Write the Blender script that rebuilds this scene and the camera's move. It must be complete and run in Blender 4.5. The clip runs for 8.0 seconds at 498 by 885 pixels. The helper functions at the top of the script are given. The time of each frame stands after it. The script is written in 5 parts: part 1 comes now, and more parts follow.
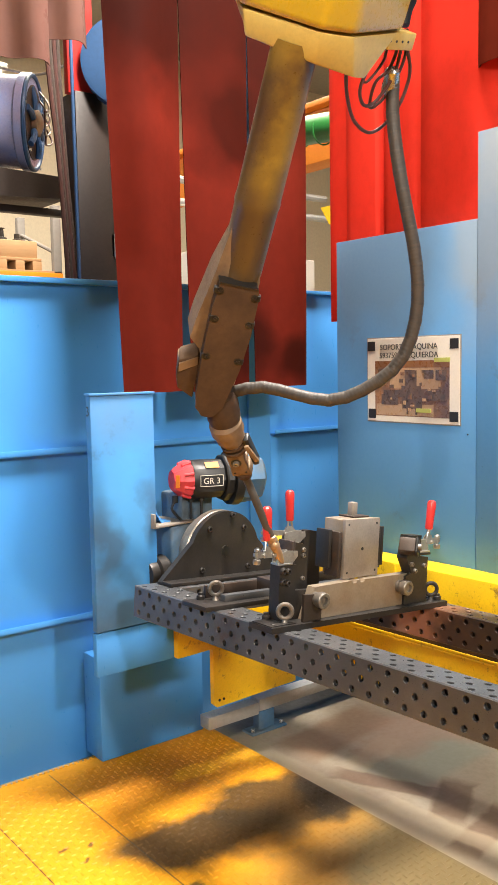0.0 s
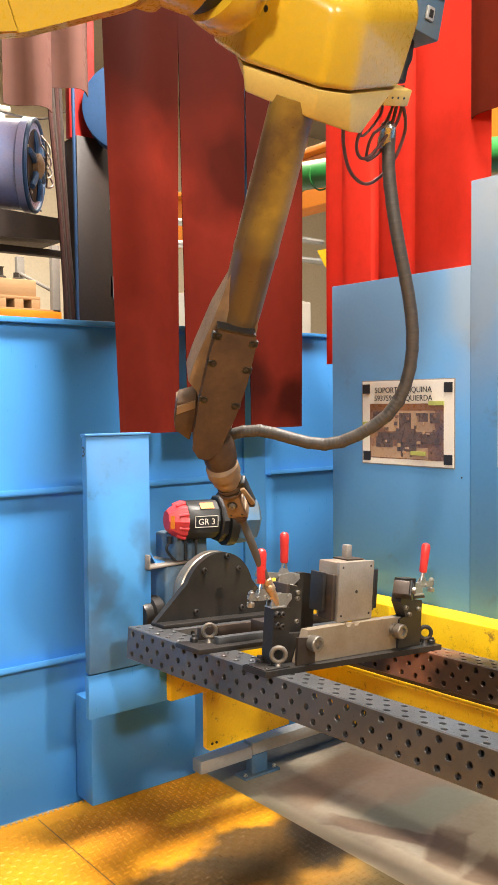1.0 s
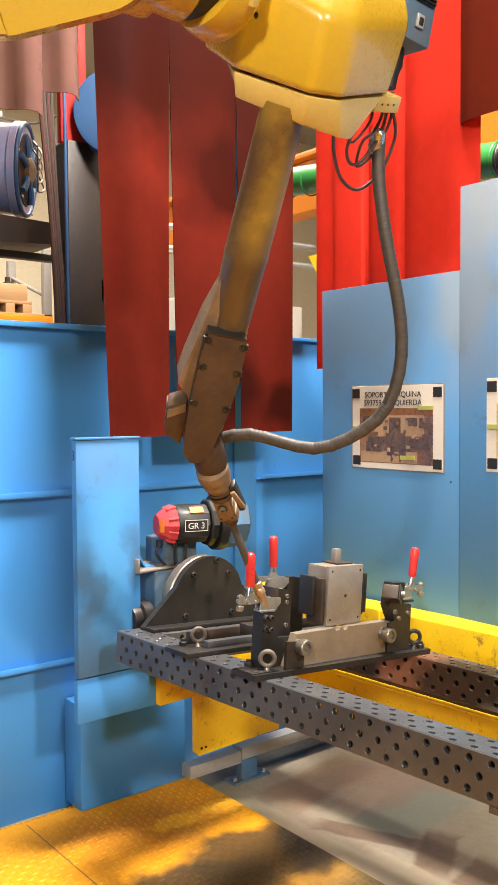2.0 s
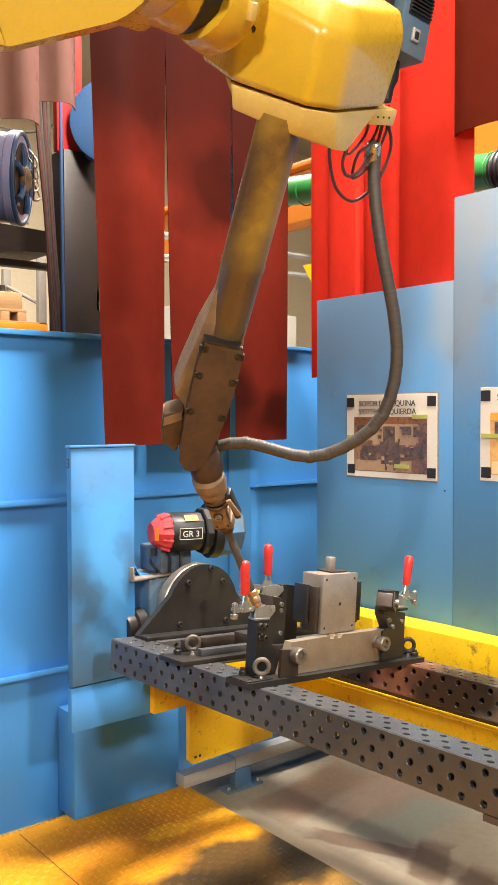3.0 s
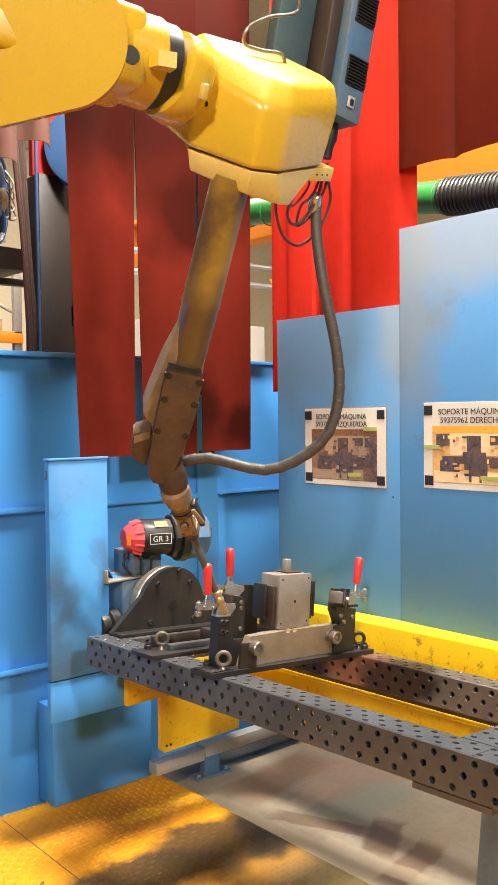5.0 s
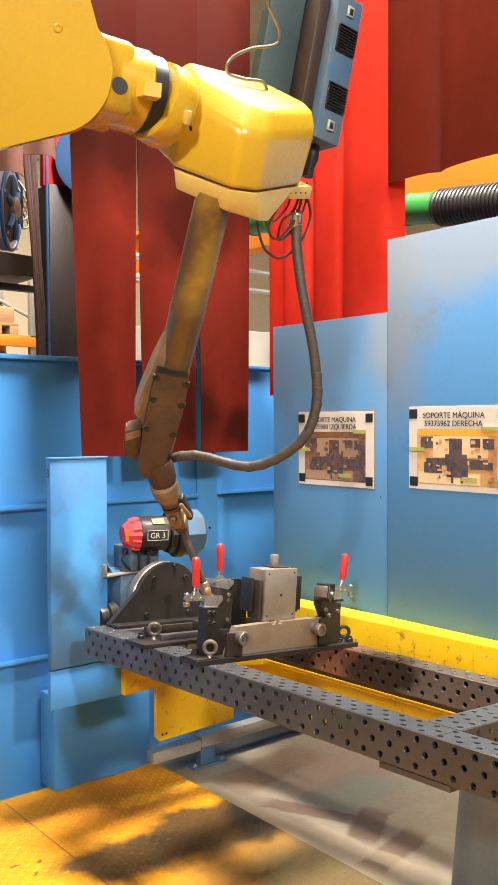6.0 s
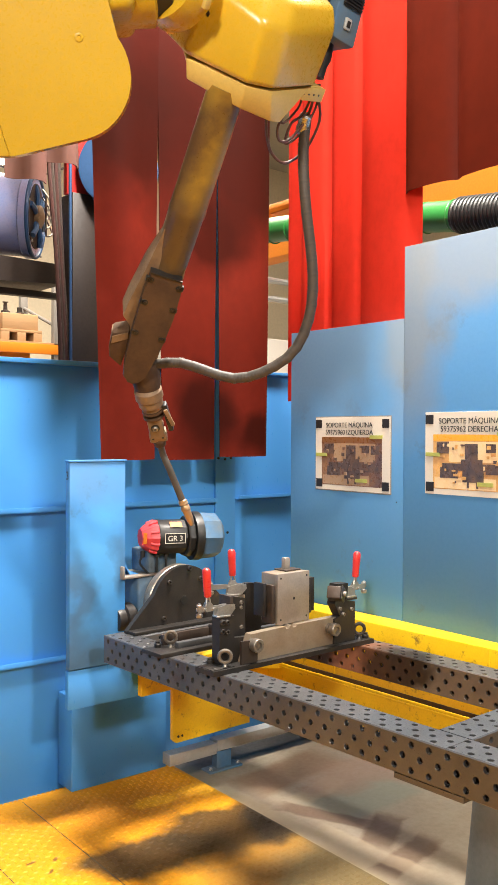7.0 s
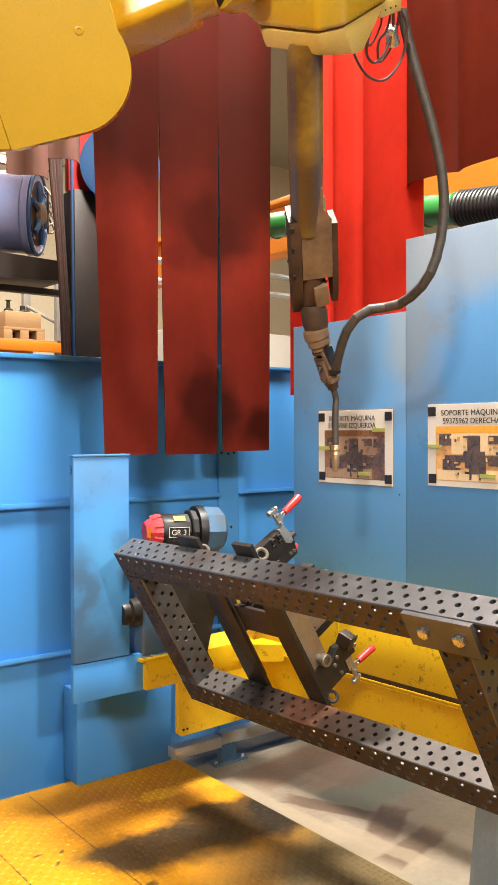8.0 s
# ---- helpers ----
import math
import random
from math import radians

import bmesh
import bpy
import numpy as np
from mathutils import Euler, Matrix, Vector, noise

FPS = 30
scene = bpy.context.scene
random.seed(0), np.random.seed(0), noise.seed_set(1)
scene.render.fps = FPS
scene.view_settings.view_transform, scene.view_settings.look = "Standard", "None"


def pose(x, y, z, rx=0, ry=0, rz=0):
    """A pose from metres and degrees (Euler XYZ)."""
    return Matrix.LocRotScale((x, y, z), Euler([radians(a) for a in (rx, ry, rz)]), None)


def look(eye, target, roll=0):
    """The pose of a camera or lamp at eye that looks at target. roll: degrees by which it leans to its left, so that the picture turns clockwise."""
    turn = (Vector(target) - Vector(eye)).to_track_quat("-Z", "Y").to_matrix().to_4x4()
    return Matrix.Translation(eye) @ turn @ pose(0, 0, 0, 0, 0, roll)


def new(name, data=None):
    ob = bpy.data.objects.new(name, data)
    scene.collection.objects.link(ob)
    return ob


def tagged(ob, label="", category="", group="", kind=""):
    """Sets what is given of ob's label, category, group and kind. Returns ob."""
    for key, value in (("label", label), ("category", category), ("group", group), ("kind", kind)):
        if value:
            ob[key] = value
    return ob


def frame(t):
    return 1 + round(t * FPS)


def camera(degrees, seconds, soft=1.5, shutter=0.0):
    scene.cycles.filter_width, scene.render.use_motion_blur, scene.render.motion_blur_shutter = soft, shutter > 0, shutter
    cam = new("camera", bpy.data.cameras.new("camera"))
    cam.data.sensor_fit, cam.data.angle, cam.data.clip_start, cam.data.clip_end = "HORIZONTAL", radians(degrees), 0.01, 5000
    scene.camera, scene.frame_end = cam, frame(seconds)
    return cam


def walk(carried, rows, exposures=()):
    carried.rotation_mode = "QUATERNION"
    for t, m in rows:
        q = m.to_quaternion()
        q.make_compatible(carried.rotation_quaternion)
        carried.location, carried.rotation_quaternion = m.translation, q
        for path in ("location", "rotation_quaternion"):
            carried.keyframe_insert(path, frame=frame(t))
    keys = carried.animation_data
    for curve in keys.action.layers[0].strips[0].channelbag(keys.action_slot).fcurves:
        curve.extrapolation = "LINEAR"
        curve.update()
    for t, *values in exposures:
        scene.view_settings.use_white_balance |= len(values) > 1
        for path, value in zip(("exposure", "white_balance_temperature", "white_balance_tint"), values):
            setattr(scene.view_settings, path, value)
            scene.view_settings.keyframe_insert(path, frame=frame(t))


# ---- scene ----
cam = camera(31.8, 8.0)
PATH = [
    (0, (0.562, 0.352, 1.493), (1.789, 1.921, 1.315), -1.0),
    (0.5, (0.558, 0.347, 1.497), (1.788, 1.921, 1.397), -0.5),
    (1, (0.556, 0.341, 1.506), (1.795, 1.908, 1.414), -0.5),
    (1.5, (0.56, 0.336, 1.503), (1.807, 1.897, 1.416), -0.5),
    (3, (0.553, 0.33, 1.501), (1.818, 1.878, 1.441), -0.2),
    (3.5, (0.519, 0.305, 1.514), (1.791, 1.847, 1.463), -0.4),
    (4, (0.466, 0.259, 1.535), (1.751, 1.79, 1.48), -0.5),
    (4.5, (0.434, 0.195, 1.539), (1.736, 1.713, 1.483), -0.5),
    (5, (0.428, 0.107, 1.545), (1.734, 1.62, 1.488), -0.6),
    (6.5, (0.406, -0.096, 1.523), (1.654, 1.465, 1.49), 0.1),
    (7, (0.406, -0.098, 1.514), (1.64, 1.475, 1.491), 0.2),
    (7.5, (0.405, -0.103, 1.517), (1.637, 1.472, 1.487), 0.0),
    (8, (0.403, -0.107, 1.498), (1.631, 1.472, 1.47), -0.2),
]
walk(cam, [(t, look(eye, target, roll)) for t, eye, target, roll in PATH], ((0, 0.17), (7.0, 0.17), (8.0, 0.02)))

# ---- light ----
world = bpy.data.worlds.new("hall_air")
scene.world = world
world.use_nodes = True
bg = world.node_tree.nodes["Background"]
bg.inputs[0].default_value = (1.0, 0.94, 0.88, 1)
bg.inputs[1].default_value = 0.005


def area_lamp(name, eye, target, size_x, size_y, watts, color, spread=180):
    data = bpy.data.lights.new(name, "AREA")
    data.shape, data.size, data.size_y, data.energy, data.color = "RECTANGLE", size_x, size_y, watts, color
    data.spread = radians(spread)
    ob = new(name, data)
    ob.matrix_world = look(eye, target)
    return ob


WARM = (1.0, 0.91, 0.80)
area_lamp("cell_floodlight", (1.0, -4.9, 5.2), (2.4, 3.0, 1.2), 0.40, 0.40, 29, WARM, 50)
area_lamp("side_floodlight", (-3.2, -2.4, 4.4), (2.9, 2.3, 1.9), 0.6, 0.6, 32, WARM, 50)
area_lamp("ceiling_panel_light", (2.65, 2.0, 4.9), (2.1, 1.95, 0.8), 0.9, 0.9, 560, (1.0, 0.93, 0.84))
area_lamp("hall_light", (4.5, 8.0, 6.2), (5.0, 8.2, 0.0), 5.0, 3.0, 1000, (1.0, 0.88, 0.72))
area_lamp("hall_light", (7.0, 2.0, 6.2), (6.5, 2.0, 0.0), 3.0, 4.0, 150, (1.0, 0.88, 0.72))


# ---- materials ----
def paint(name, base, second, rough=0.5, metal=0.0, big=2.5, fine=60.0, amount=0.5, bump=0.15, dirt=None, dirt_at=0.62, dirt_scale=6.0, coat=0.0, stretch=(1, 1, 1), grain_mix=0.22):
    """A worn surface: two tones in large patches, fine grain in tone, gloss and relief, and dirt in patches of its own."""
    m = bpy.data.materials.new(name)
    m.use_nodes = True
    n, l = m.node_tree.nodes, m.node_tree.links
    b = n["Principled BSDF"]
    co = n.new("ShaderNodeTexCoord")
    mp = n.new("ShaderNodeMapping")
    mp.inputs["Scale"].default_value = stretch
    l.new(co.outputs["Object"], mp.inputs["Vector"])

    def noise_tex(scale, detail, rough_):
        t = n.new("ShaderNodeTexNoise")
        t.inputs["Scale"].default_value, t.inputs["Detail"].default_value, t.inputs["Roughness"].default_value = scale, detail, rough_
        l.new(mp.outputs[0], t.inputs["Vector"])
        return t

    def mix(fac, a, c):
        x = n.new("ShaderNodeMix")
        x.data_type = "RGBA"
        l.new(fac, x.inputs[0])
        for sock, v in ((x.inputs[6], a), (x.inputs[7], c)):
            if isinstance(v, tuple):
                sock.default_value = (*v, 1)
            else:
                l.new(v, sock)
        return x.outputs[2]

    def ramp(src, lo, hi, top=1.0):
        r = n.new("ShaderNodeMapRange")
        r.inputs[1].default_value, r.inputs[2].default_value, r.inputs[4].default_value = lo, hi, top
        l.new(src, r.inputs[0])
        return r.outputs[0]

    large, grain = noise_tex(big, 5, 0.6), noise_tex(fine, 4, 0.65)
    col = mix(ramp(large.outputs[0], 0.35, 0.65, amount), base, second)
    col = mix(ramp(grain.outputs[0], 0.4, 0.75, grain_mix * min(1, amount * 2)), col, tuple(c * 0.45 for c in base))
    if dirt:
        d = noise_tex(dirt_scale, 8, 0.7)
        col = mix(ramp(d.outputs[0], dirt_at, dirt_at + 0.12, 0.85), col, dirt)
    l.new(col, b.inputs["Base Color"])
    l.new(ramp(grain.outputs[0], 0.2, 0.8, 1.0), (rr := n.new("ShaderNodeMapRange")).inputs[0])
    rr.inputs[3].default_value, rr.inputs[4].default_value = max(0.03, rough - 0.12), min(1, rough + 0.12)
    l.new(rr.outputs[0], b.inputs["Roughness"])
    b.inputs["Metallic"].default_value = metal
    b.inputs["Coat Weight"].default_value = coat
    if bump:
        bp = n.new("ShaderNodeBump")
        bp.inputs["Strength"].default_value, bp.inputs["Distance"].default_value = bump, 0.002
        l.new(grain.outputs[0], bp.inputs["Height"])
        l.new(bp.outputs[0], b.inputs["Normal"])
    return m


def pvc(name, base, second, through_part=0.4, rough=0.3):
    """Soft see-through-coloured plastic sheet: lets light glow through, smoke-stained in broad bands."""
    m = paint(name, base, second, rough, big=1.3, fine=25, amount=0.8, bump=0.08, stretch=(1, 1, 0.7))
    n, l = m.node_tree.nodes, m.node_tree.links
    b = n["Principled BSDF"]
    b.inputs["Specular IOR Level"].default_value = 0.03
    t = n.new("ShaderNodeBsdfTranslucent")
    l.new(b.inputs["Base Color"].links[0].from_socket, t.inputs["Color"])
    x = n.new("ShaderNodeMixShader")
    x.inputs[0].default_value = through_part
    l.new(b.outputs[0], x.inputs[1])
    l.new(t.outputs[0], x.inputs[2])
    l.new(x.outputs[0], n["Material Output"].inputs["Surface"])
    return m


def glow(name, color, strength):
    m = bpy.data.materials.new(name)
    m.use_nodes = True
    n, l = m.node_tree.nodes, m.node_tree.links
    e = n.new("ShaderNodeEmission")
    e.inputs[0].default_value, e.inputs[1].default_value = (*color, 1), strength
    l.new(e.outputs[0], n["Material Output"].inputs["Surface"])
    return m


def tone_patch(m, center, half, turn, color, top, edge=0.35):
    """A patch of wear, stain, painted light or painted shade with a ragged edge on a material, at a place of its own.
    """
    n, l = m.node_tree.nodes, m.node_tree.links
    b = n["Principled BSDF"]
    src = b.inputs["Base Color"].links[0].from_socket
    co = n.new("ShaderNodeTexCoord")
    ns = n.new("ShaderNodeTexNoise")
    ns.inputs["Scale"].default_value, ns.inputs["Detail"].default_value = 5.0, 5
    l.new(co.outputs["Object"], ns.inputs["Vector"])
    warp = n.new("ShaderNodeMix")
    warp.data_type, warp.blend_type = "RGBA", "LINEAR_LIGHT"
    warp.inputs[0].default_value = 0.13
    l.new(co.outputs["Object"], warp.inputs[6])
    l.new(ns.outputs["Color"], warp.inputs[7])
    mp = n.new("ShaderNodeMapping")
    mp.vector_type = "TEXTURE"
    mp.inputs["Location"].default_value = center if len(center) == 3 else (*center, 0.03)
    mp.inputs["Rotation"].default_value = (0, 0, radians(turn))
    mp.inputs["Scale"].default_value = half if len(half) == 3 else (*half, 1)
    l.new(warp.outputs[2], mp.inputs["Vector"])
    g = n.new("ShaderNodeTexGradient")
    g.gradient_type = "SPHERICAL"
    l.new(mp.outputs[0], g.inputs["Vector"])
    r = n.new("ShaderNodeMapRange")
    r.inputs[1].default_value, r.inputs[2].default_value, r.inputs[4].default_value = 0.02, edge, top
    l.new(g.outputs["Fac"], r.inputs[0])
    x = n.new("ShaderNodeMix")
    x.data_type = "RGBA"
    l.new(r.outputs[0], x.inputs[0])
    l.new(src, x.inputs[6])
    x.inputs[7].default_value = (*color, 1)
    l.new(x.outputs[2], b.inputs["Base Color"])


SOOT = (0.035, 0.028, 0.022)
blue_wall = paint("blue_painted_sheet", (0.060, 0.275, 0.68), (0.068, 0.31, 0.74), 0.34, big=1.2, fine=90, bump=0.015, dirt=(0.035, 0.15, 0.42), dirt_at=0.68, dirt_scale=3, grain_mix=0.02, stretch=(1, 1, 0.35))
blue_guard = paint("scorched_blue_paint", (0.06, 0.27, 0.64), (0.07, 0.20, 0.42), 0.42, big=3.0, fine=80, amount=0.9, bump=0.06, dirt=(0.045, 0.085, 0.13), dirt_at=0.58, dirt_scale=4, grain_mix=0.05)
blue_grey = paint("smoky_blue_paint", (0.075, 0.255, 0.54), (0.095, 0.26, 0.50), 0.5, big=1.4, fine=70, amount=0.9, bump=0.05, dirt=(0.09, 0.13, 0.18), dirt_at=0.62, dirt_scale=3, grain_mix=0.05)
blue_cast = paint("blue_cast_housing", (0.042, 0.125, 0.24), (0.10, 0.12, 0.13), 0.5, big=8, amount=0.9, dirt=SOOT)
robot_yellow = paint("robot_yellow_enamel", (0.55, 0.345, 0.020), (0.48, 0.29, 0.018), 0.30, big=5, fine=120, amount=0.4, bump=0.03, coat=0.45, dirt=(0.45, 0.27, 0.03), dirt_at=0.68, dirt_scale=9)
# Paler copy of the robot yellow, with reflected light put into its colour.
robot_lit_pale = paint("robot_lit_pale_yellow", (0.62, 0.46, 0.13), (0.55, 0.38, 0.08), 0.42, big=5, fine=120, amount=0.5, bump=0.03, coat=0.2)
smoked_yellow = paint("heat_browned_yellow", (0.33, 0.20, 0.028), (0.11, 0.06, 0.02), 0.34, big=5, fine=140, amount=1.0, bump=0.03, dirt=(0.08, 0.04, 0.018), dirt_at=0.54, dirt_scale=4, coat=0.08)
tone_patch(smoked_yellow, (0.0, 0.0, -0.42), (0.3, 0.3, 0.24), 0, (0.075, 0.04, 0.02), 0.85, 0.6)
smoked_brown = paint("spatter_browned_cover", (0.09, 0.052, 0.029), (0.05, 0.03, 0.02), 0.6, big=9, fine=90, amount=0.9, bump=0.25, dirt=(0.06, 0.035, 0.025), dirt_at=0.6)
smoked_tan = paint("tan_scorched_wrist", (0.23, 0.145, 0.075), (0.12, 0.07, 0.04), 0.6, big=14, fine=120, amount=0.9, bump=0.3, dirt=SOOT, dirt_at=0.62)
smoked_brown.node_tree.nodes["Principled BSDF"].inputs["Specular IOR Level"].default_value = 0.2
frame_yellow = paint("frame_yellow_paint", (0.80, 0.51, 0.008), (0.70, 0.42, 0.008), 0.4, big=3, fine=140, amount=0.6, bump=0.25, dirt=(0.16, 0.085, 0.02), dirt_at=0.57, dirt_scale=26)
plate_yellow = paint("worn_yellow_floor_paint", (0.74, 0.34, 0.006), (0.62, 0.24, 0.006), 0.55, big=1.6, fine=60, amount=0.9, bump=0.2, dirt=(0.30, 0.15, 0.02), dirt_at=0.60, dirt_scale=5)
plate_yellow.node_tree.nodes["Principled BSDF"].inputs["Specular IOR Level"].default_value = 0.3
# Guard smudges, with a light pool and arm shadows painted into the colour.
tone_patch(blue_guard, (2.02, 2.87, 1.00), (0.12, 0.4, 0.30), 0, (0.09, 0.35, 0.70), 0.7, 0.8)
tone_patch(blue_guard, (1.94, 2.87, 0.90), (0.06, 0.4, 0.20), 0, (0.06, 0.12, 0.20), 0.7, 0.7)
tone_patch(blue_guard, (2.09, 2.87, 0.98), (0.05, 0.4, 0.14), 0, (0.05, 0.09, 0.15), 0.6, 0.7)
tone_patch(blue_guard, (1.98, 2.87, 0.70), (0.14, 0.4, 0.12), 0, (0.05, 0.11, 0.20), 0.7, 0.7)
tone_patch(blue_guard, (2.00, 2.87, 1.32), (0.16, 0.4, 0.14), 0, (0.09, 0.20, 0.36), 0.6, 0.7)
# Smoke greying on the side panels; light wash and robot shadow painted in.
tone_patch(blue_grey, (2.9, 2.10, 1.95), (0.5, 0.20, 0.55), 0, (0.19, 0.22, 0.24), 0.8, 0.6)
tone_patch(blue_grey, (2.9, 2.55, 1.86), (0.5, 0.48, 0.46), 0, (0.085, 0.155, 0.24), 0.9, 0.6)
tone_patch(blue_grey, (2.9, 1.75, 2.15), (0.5, 0.60, 0.25), 0, (0.25, 0.27, 0.28), 0.7, 0.6)
# Paint worn to olive grey.
tone_patch(plate_yellow, (2.58, 1.78), (0.80, 0.86), 12, (0.11, 0.095, 0.050), 0.92, 0.5)
# Darker brown and lighter yellow patches on the plate.
tone_patch(plate_yellow, (2.16, 2.94), (0.40, 0.20), -15, (0.46, 0.17, 0.010), 0.75, 0.6)
tone_patch(plate_yellow, (2.04, 2.50), (0.36, 0.17), -18, (0.055, 0.032, 0.010), 0.93, 0.35)
tone_patch(plate_yellow, (2.14, 2.58), (0.10, 0.06), -10, (0.030, 0.018, 0.008), 0.8, 0.6)
tone_patch(plate_yellow, (2.37, 2.53), (0.40, 0.20), -8, (0.055, 0.032, 0.010), 0.93, 0.35)
tone_patch(plate_yellow, (2.52, 2.46), (0.18, 0.16), 0, (0.025, 0.017, 0.009), 0.95, 0.4)
tone_patch(plate_yellow, (2.27, 2.875), (0.12, 0.06), -5, (0.86, 0.46, 0.02), 0.7)
tone_patch(plate_yellow, (2.48, 2.87), (0.12, 0.07), -5, (0.80, 0.42, 0.02), 0.6)
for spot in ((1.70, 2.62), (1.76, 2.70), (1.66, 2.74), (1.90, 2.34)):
    tone_patch(plate_yellow, spot, (0.030, 0.016), 30, (0.05, 0.03, 0.015), 0.8, 0.5)


def floor_band(m, center, half, turn, color, top):
    """A straight-edged patch of another tone on a floor."""
    n, l = m.node_tree.nodes, m.node_tree.links
    b = n["Principled BSDF"]
    src = b.inputs["Base Color"].links[0].from_socket
    co = n.new("ShaderNodeTexCoord")
    ns = n.new("ShaderNodeTexNoise")
    ns.inputs["Scale"].default_value, ns.inputs["Detail"].default_value = 9.0, 5
    l.new(co.outputs["Object"], ns.inputs["Vector"])
    warp = n.new("ShaderNodeMix")
    warp.data_type, warp.blend_type = "RGBA", "LINEAR_LIGHT"
    warp.inputs[0].default_value = 0.025
    l.new(co.outputs["Object"], warp.inputs[6])
    l.new(ns.outputs["Color"], warp.inputs[7])
    mp = n.new("ShaderNodeMapping")
    mp.vector_type = "TEXTURE"
    mp.inputs["Location"].default_value = (*center, 0)
    mp.inputs["Rotation"].default_value = (0, 0, radians(turn))
    mp.inputs["Scale"].default_value = (*half, 1)
    l.new(warp.outputs[2], mp.inputs["Vector"])
    ab = n.new("ShaderNodeVectorMath")
    ab.operation = "ABSOLUTE"
    l.new(mp.outputs[0], ab.inputs[0])
    sp = n.new("ShaderNodeSeparateXYZ")
    l.new(ab.outputs[0], sp.inputs[0])
    mx = n.new("ShaderNodeMath")
    mx.operation = "MAXIMUM"
    l.new(sp.outputs[0], mx.inputs[0])
    l.new(sp.outputs[1], mx.inputs[1])
    r = n.new("ShaderNodeMapRange")
    r.inputs[1].default_value, r.inputs[2].default_value = 0.7, 1.0
    r.inputs[3].default_value, r.inputs[4].default_value = top, 0.0
    l.new(mx.outputs[0], r.inputs[0])
    x = n.new("ShaderNodeMix")
    x.data_type = "RGBA"
    l.new(r.outputs[0], x.inputs[0])
    l.new(src, x.inputs[6])
    x.inputs[7].default_value = (*color, 1)
    l.new(x.outputs[2], b.inputs["Base Color"])


steel_table = paint("dark_blasted_steel", (0.092, 0.094, 0.099), (0.150, 0.150, 0.153), 0.34, 0.5, big=5, fine=160, amount=0.9, bump=0.08, dirt=(0.10, 0.045, 0.02), dirt_at=0.62, dirt_scale=3.5)
steel_far = paint("heat_marked_blasted_steel", (0.12, 0.108, 0.10), (0.18, 0.16, 0.145), 0.40, 0.5, big=5, fine=160, amount=0.9, bump=0.08, dirt=(0.10, 0.045, 0.02), dirt_at=0.6, dirt_scale=3.5)
tone_patch(steel_far, (0.70, -0.05, 0.0), (0.26, 0.1, 0.12), 0, (0.34, 0.13, 0.06), 0.75, 0.5)
tone_patch(steel_far, (0.86, -0.05, 0.0), (0.16, 0.1, 0.12), 0, (0.02, 0.014, 0.01), 0.9, 0.4)
tone_patch(steel_far, (0.48, -0.05, 0.0), (0.14, 0.1, 0.12), 0, (0.03, 0.018, 0.012), 0.9, 0.4)
# Dark fixture steel; on beam undersides it also carries their shade.
steel_dark = paint("dark_blackened_steel", (0.035, 0.026, 0.021), (0.06, 0.038, 0.026), 0.5, 0.2, big=6, fine=120, amount=0.9, bump=0.1, dirt=(0.10, 0.05, 0.025), dirt_at=0.6, dirt_scale=7)
steel_black = paint("black_oxide_steel", (0.026, 0.024, 0.023), (0.045, 0.038, 0.033), 0.42, 0.4, big=10, fine=120, amount=0.9, bump=0.1, dirt=(0.12, 0.07, 0.04), dirt_at=0.64, dirt_scale=10)
steel_bare = paint("spattered_bare_steel", (0.36, 0.31, 0.26), (0.27, 0.22, 0.18), 0.45, 0.45, big=12, fine=150, amount=0.8, bump=0.12, dirt=(0.24, 0.13, 0.06), dirt_at=0.62, dirt_scale=9)
steel_worn = paint("dull_worn_steel", (0.30, 0.27, 0.23), (0.20, 0.17, 0.14), 0.38, 0.7, big=20, fine=160, amount=0.9, bump=0.12, dirt=(0.08, 0.05, 0.03), dirt_at=0.6, dirt_scale=14)
steel_bright = paint("bright_zinc_steel", (0.62, 0.60, 0.56), (0.50, 0.47, 0.42), 0.28, 0.9, big=20, fine=200, bump=0.05)
steel_zinc = paint("dull_zinc_plating", (0.50, 0.49, 0.46), (0.34, 0.32, 0.29), 0.36, 0.75, big=30, fine=220, amount=0.8, bump=0.04, dirt=(0.16, 0.11, 0.07), dirt_at=0.62, dirt_scale=30)
steel_heat = paint("heat_tinted_steel", (0.40, 0.33, 0.25), (0.28, 0.20, 0.13), 0.4, 0.5, big=7, fine=150, amount=1.0, bump=0.1, dirt=(0.06, 0.035, 0.025), dirt_at=0.6, dirt_scale=5)
red_grip = paint("red_vinyl_grip", (0.62, 0.035, 0.03), (0.55, 0.03, 0.025), 0.32, big=20, fine=200, amount=0.4, bump=0.03)
red_cast = paint("red_plastic_cap", (0.62, 0.045, 0.055), (0.5, 0.035, 0.045), 0.42, big=14, bump=0.05)
black_plastic = paint("black_plastic", (0.010, 0.010, 0.010), (0.018, 0.016, 0.015), 0.45, big=10, bump=0.08)
rubber_hose = paint("grey_brown_rubber_hose", (0.035, 0.031, 0.027), (0.07, 0.052, 0.038), 0.55, big=6, fine=90, amount=0.9, bump=0.1)
cable_brown = paint("dusty_brown_cable", (0.075, 0.050, 0.038), (0.05, 0.035, 0.028), 0.6, big=8, bump=0.05)
cable_red = paint("worn_reddish_cable", (0.10, 0.04, 0.035), (0.06, 0.035, 0.03), 0.4, big=10, bump=0.05)
copper = paint("spattered_copper_nozzle", (0.45, 0.27, 0.13), (0.55, 0.42, 0.3), 0.4, 0.7, big=30, bump=0.25)
white_print = paint("white_printed_sheet", (0.68, 0.63, 0.55), (0.62, 0.57, 0.49), 0.35, big=3, fine=120, amount=0.3, bump=0.0)
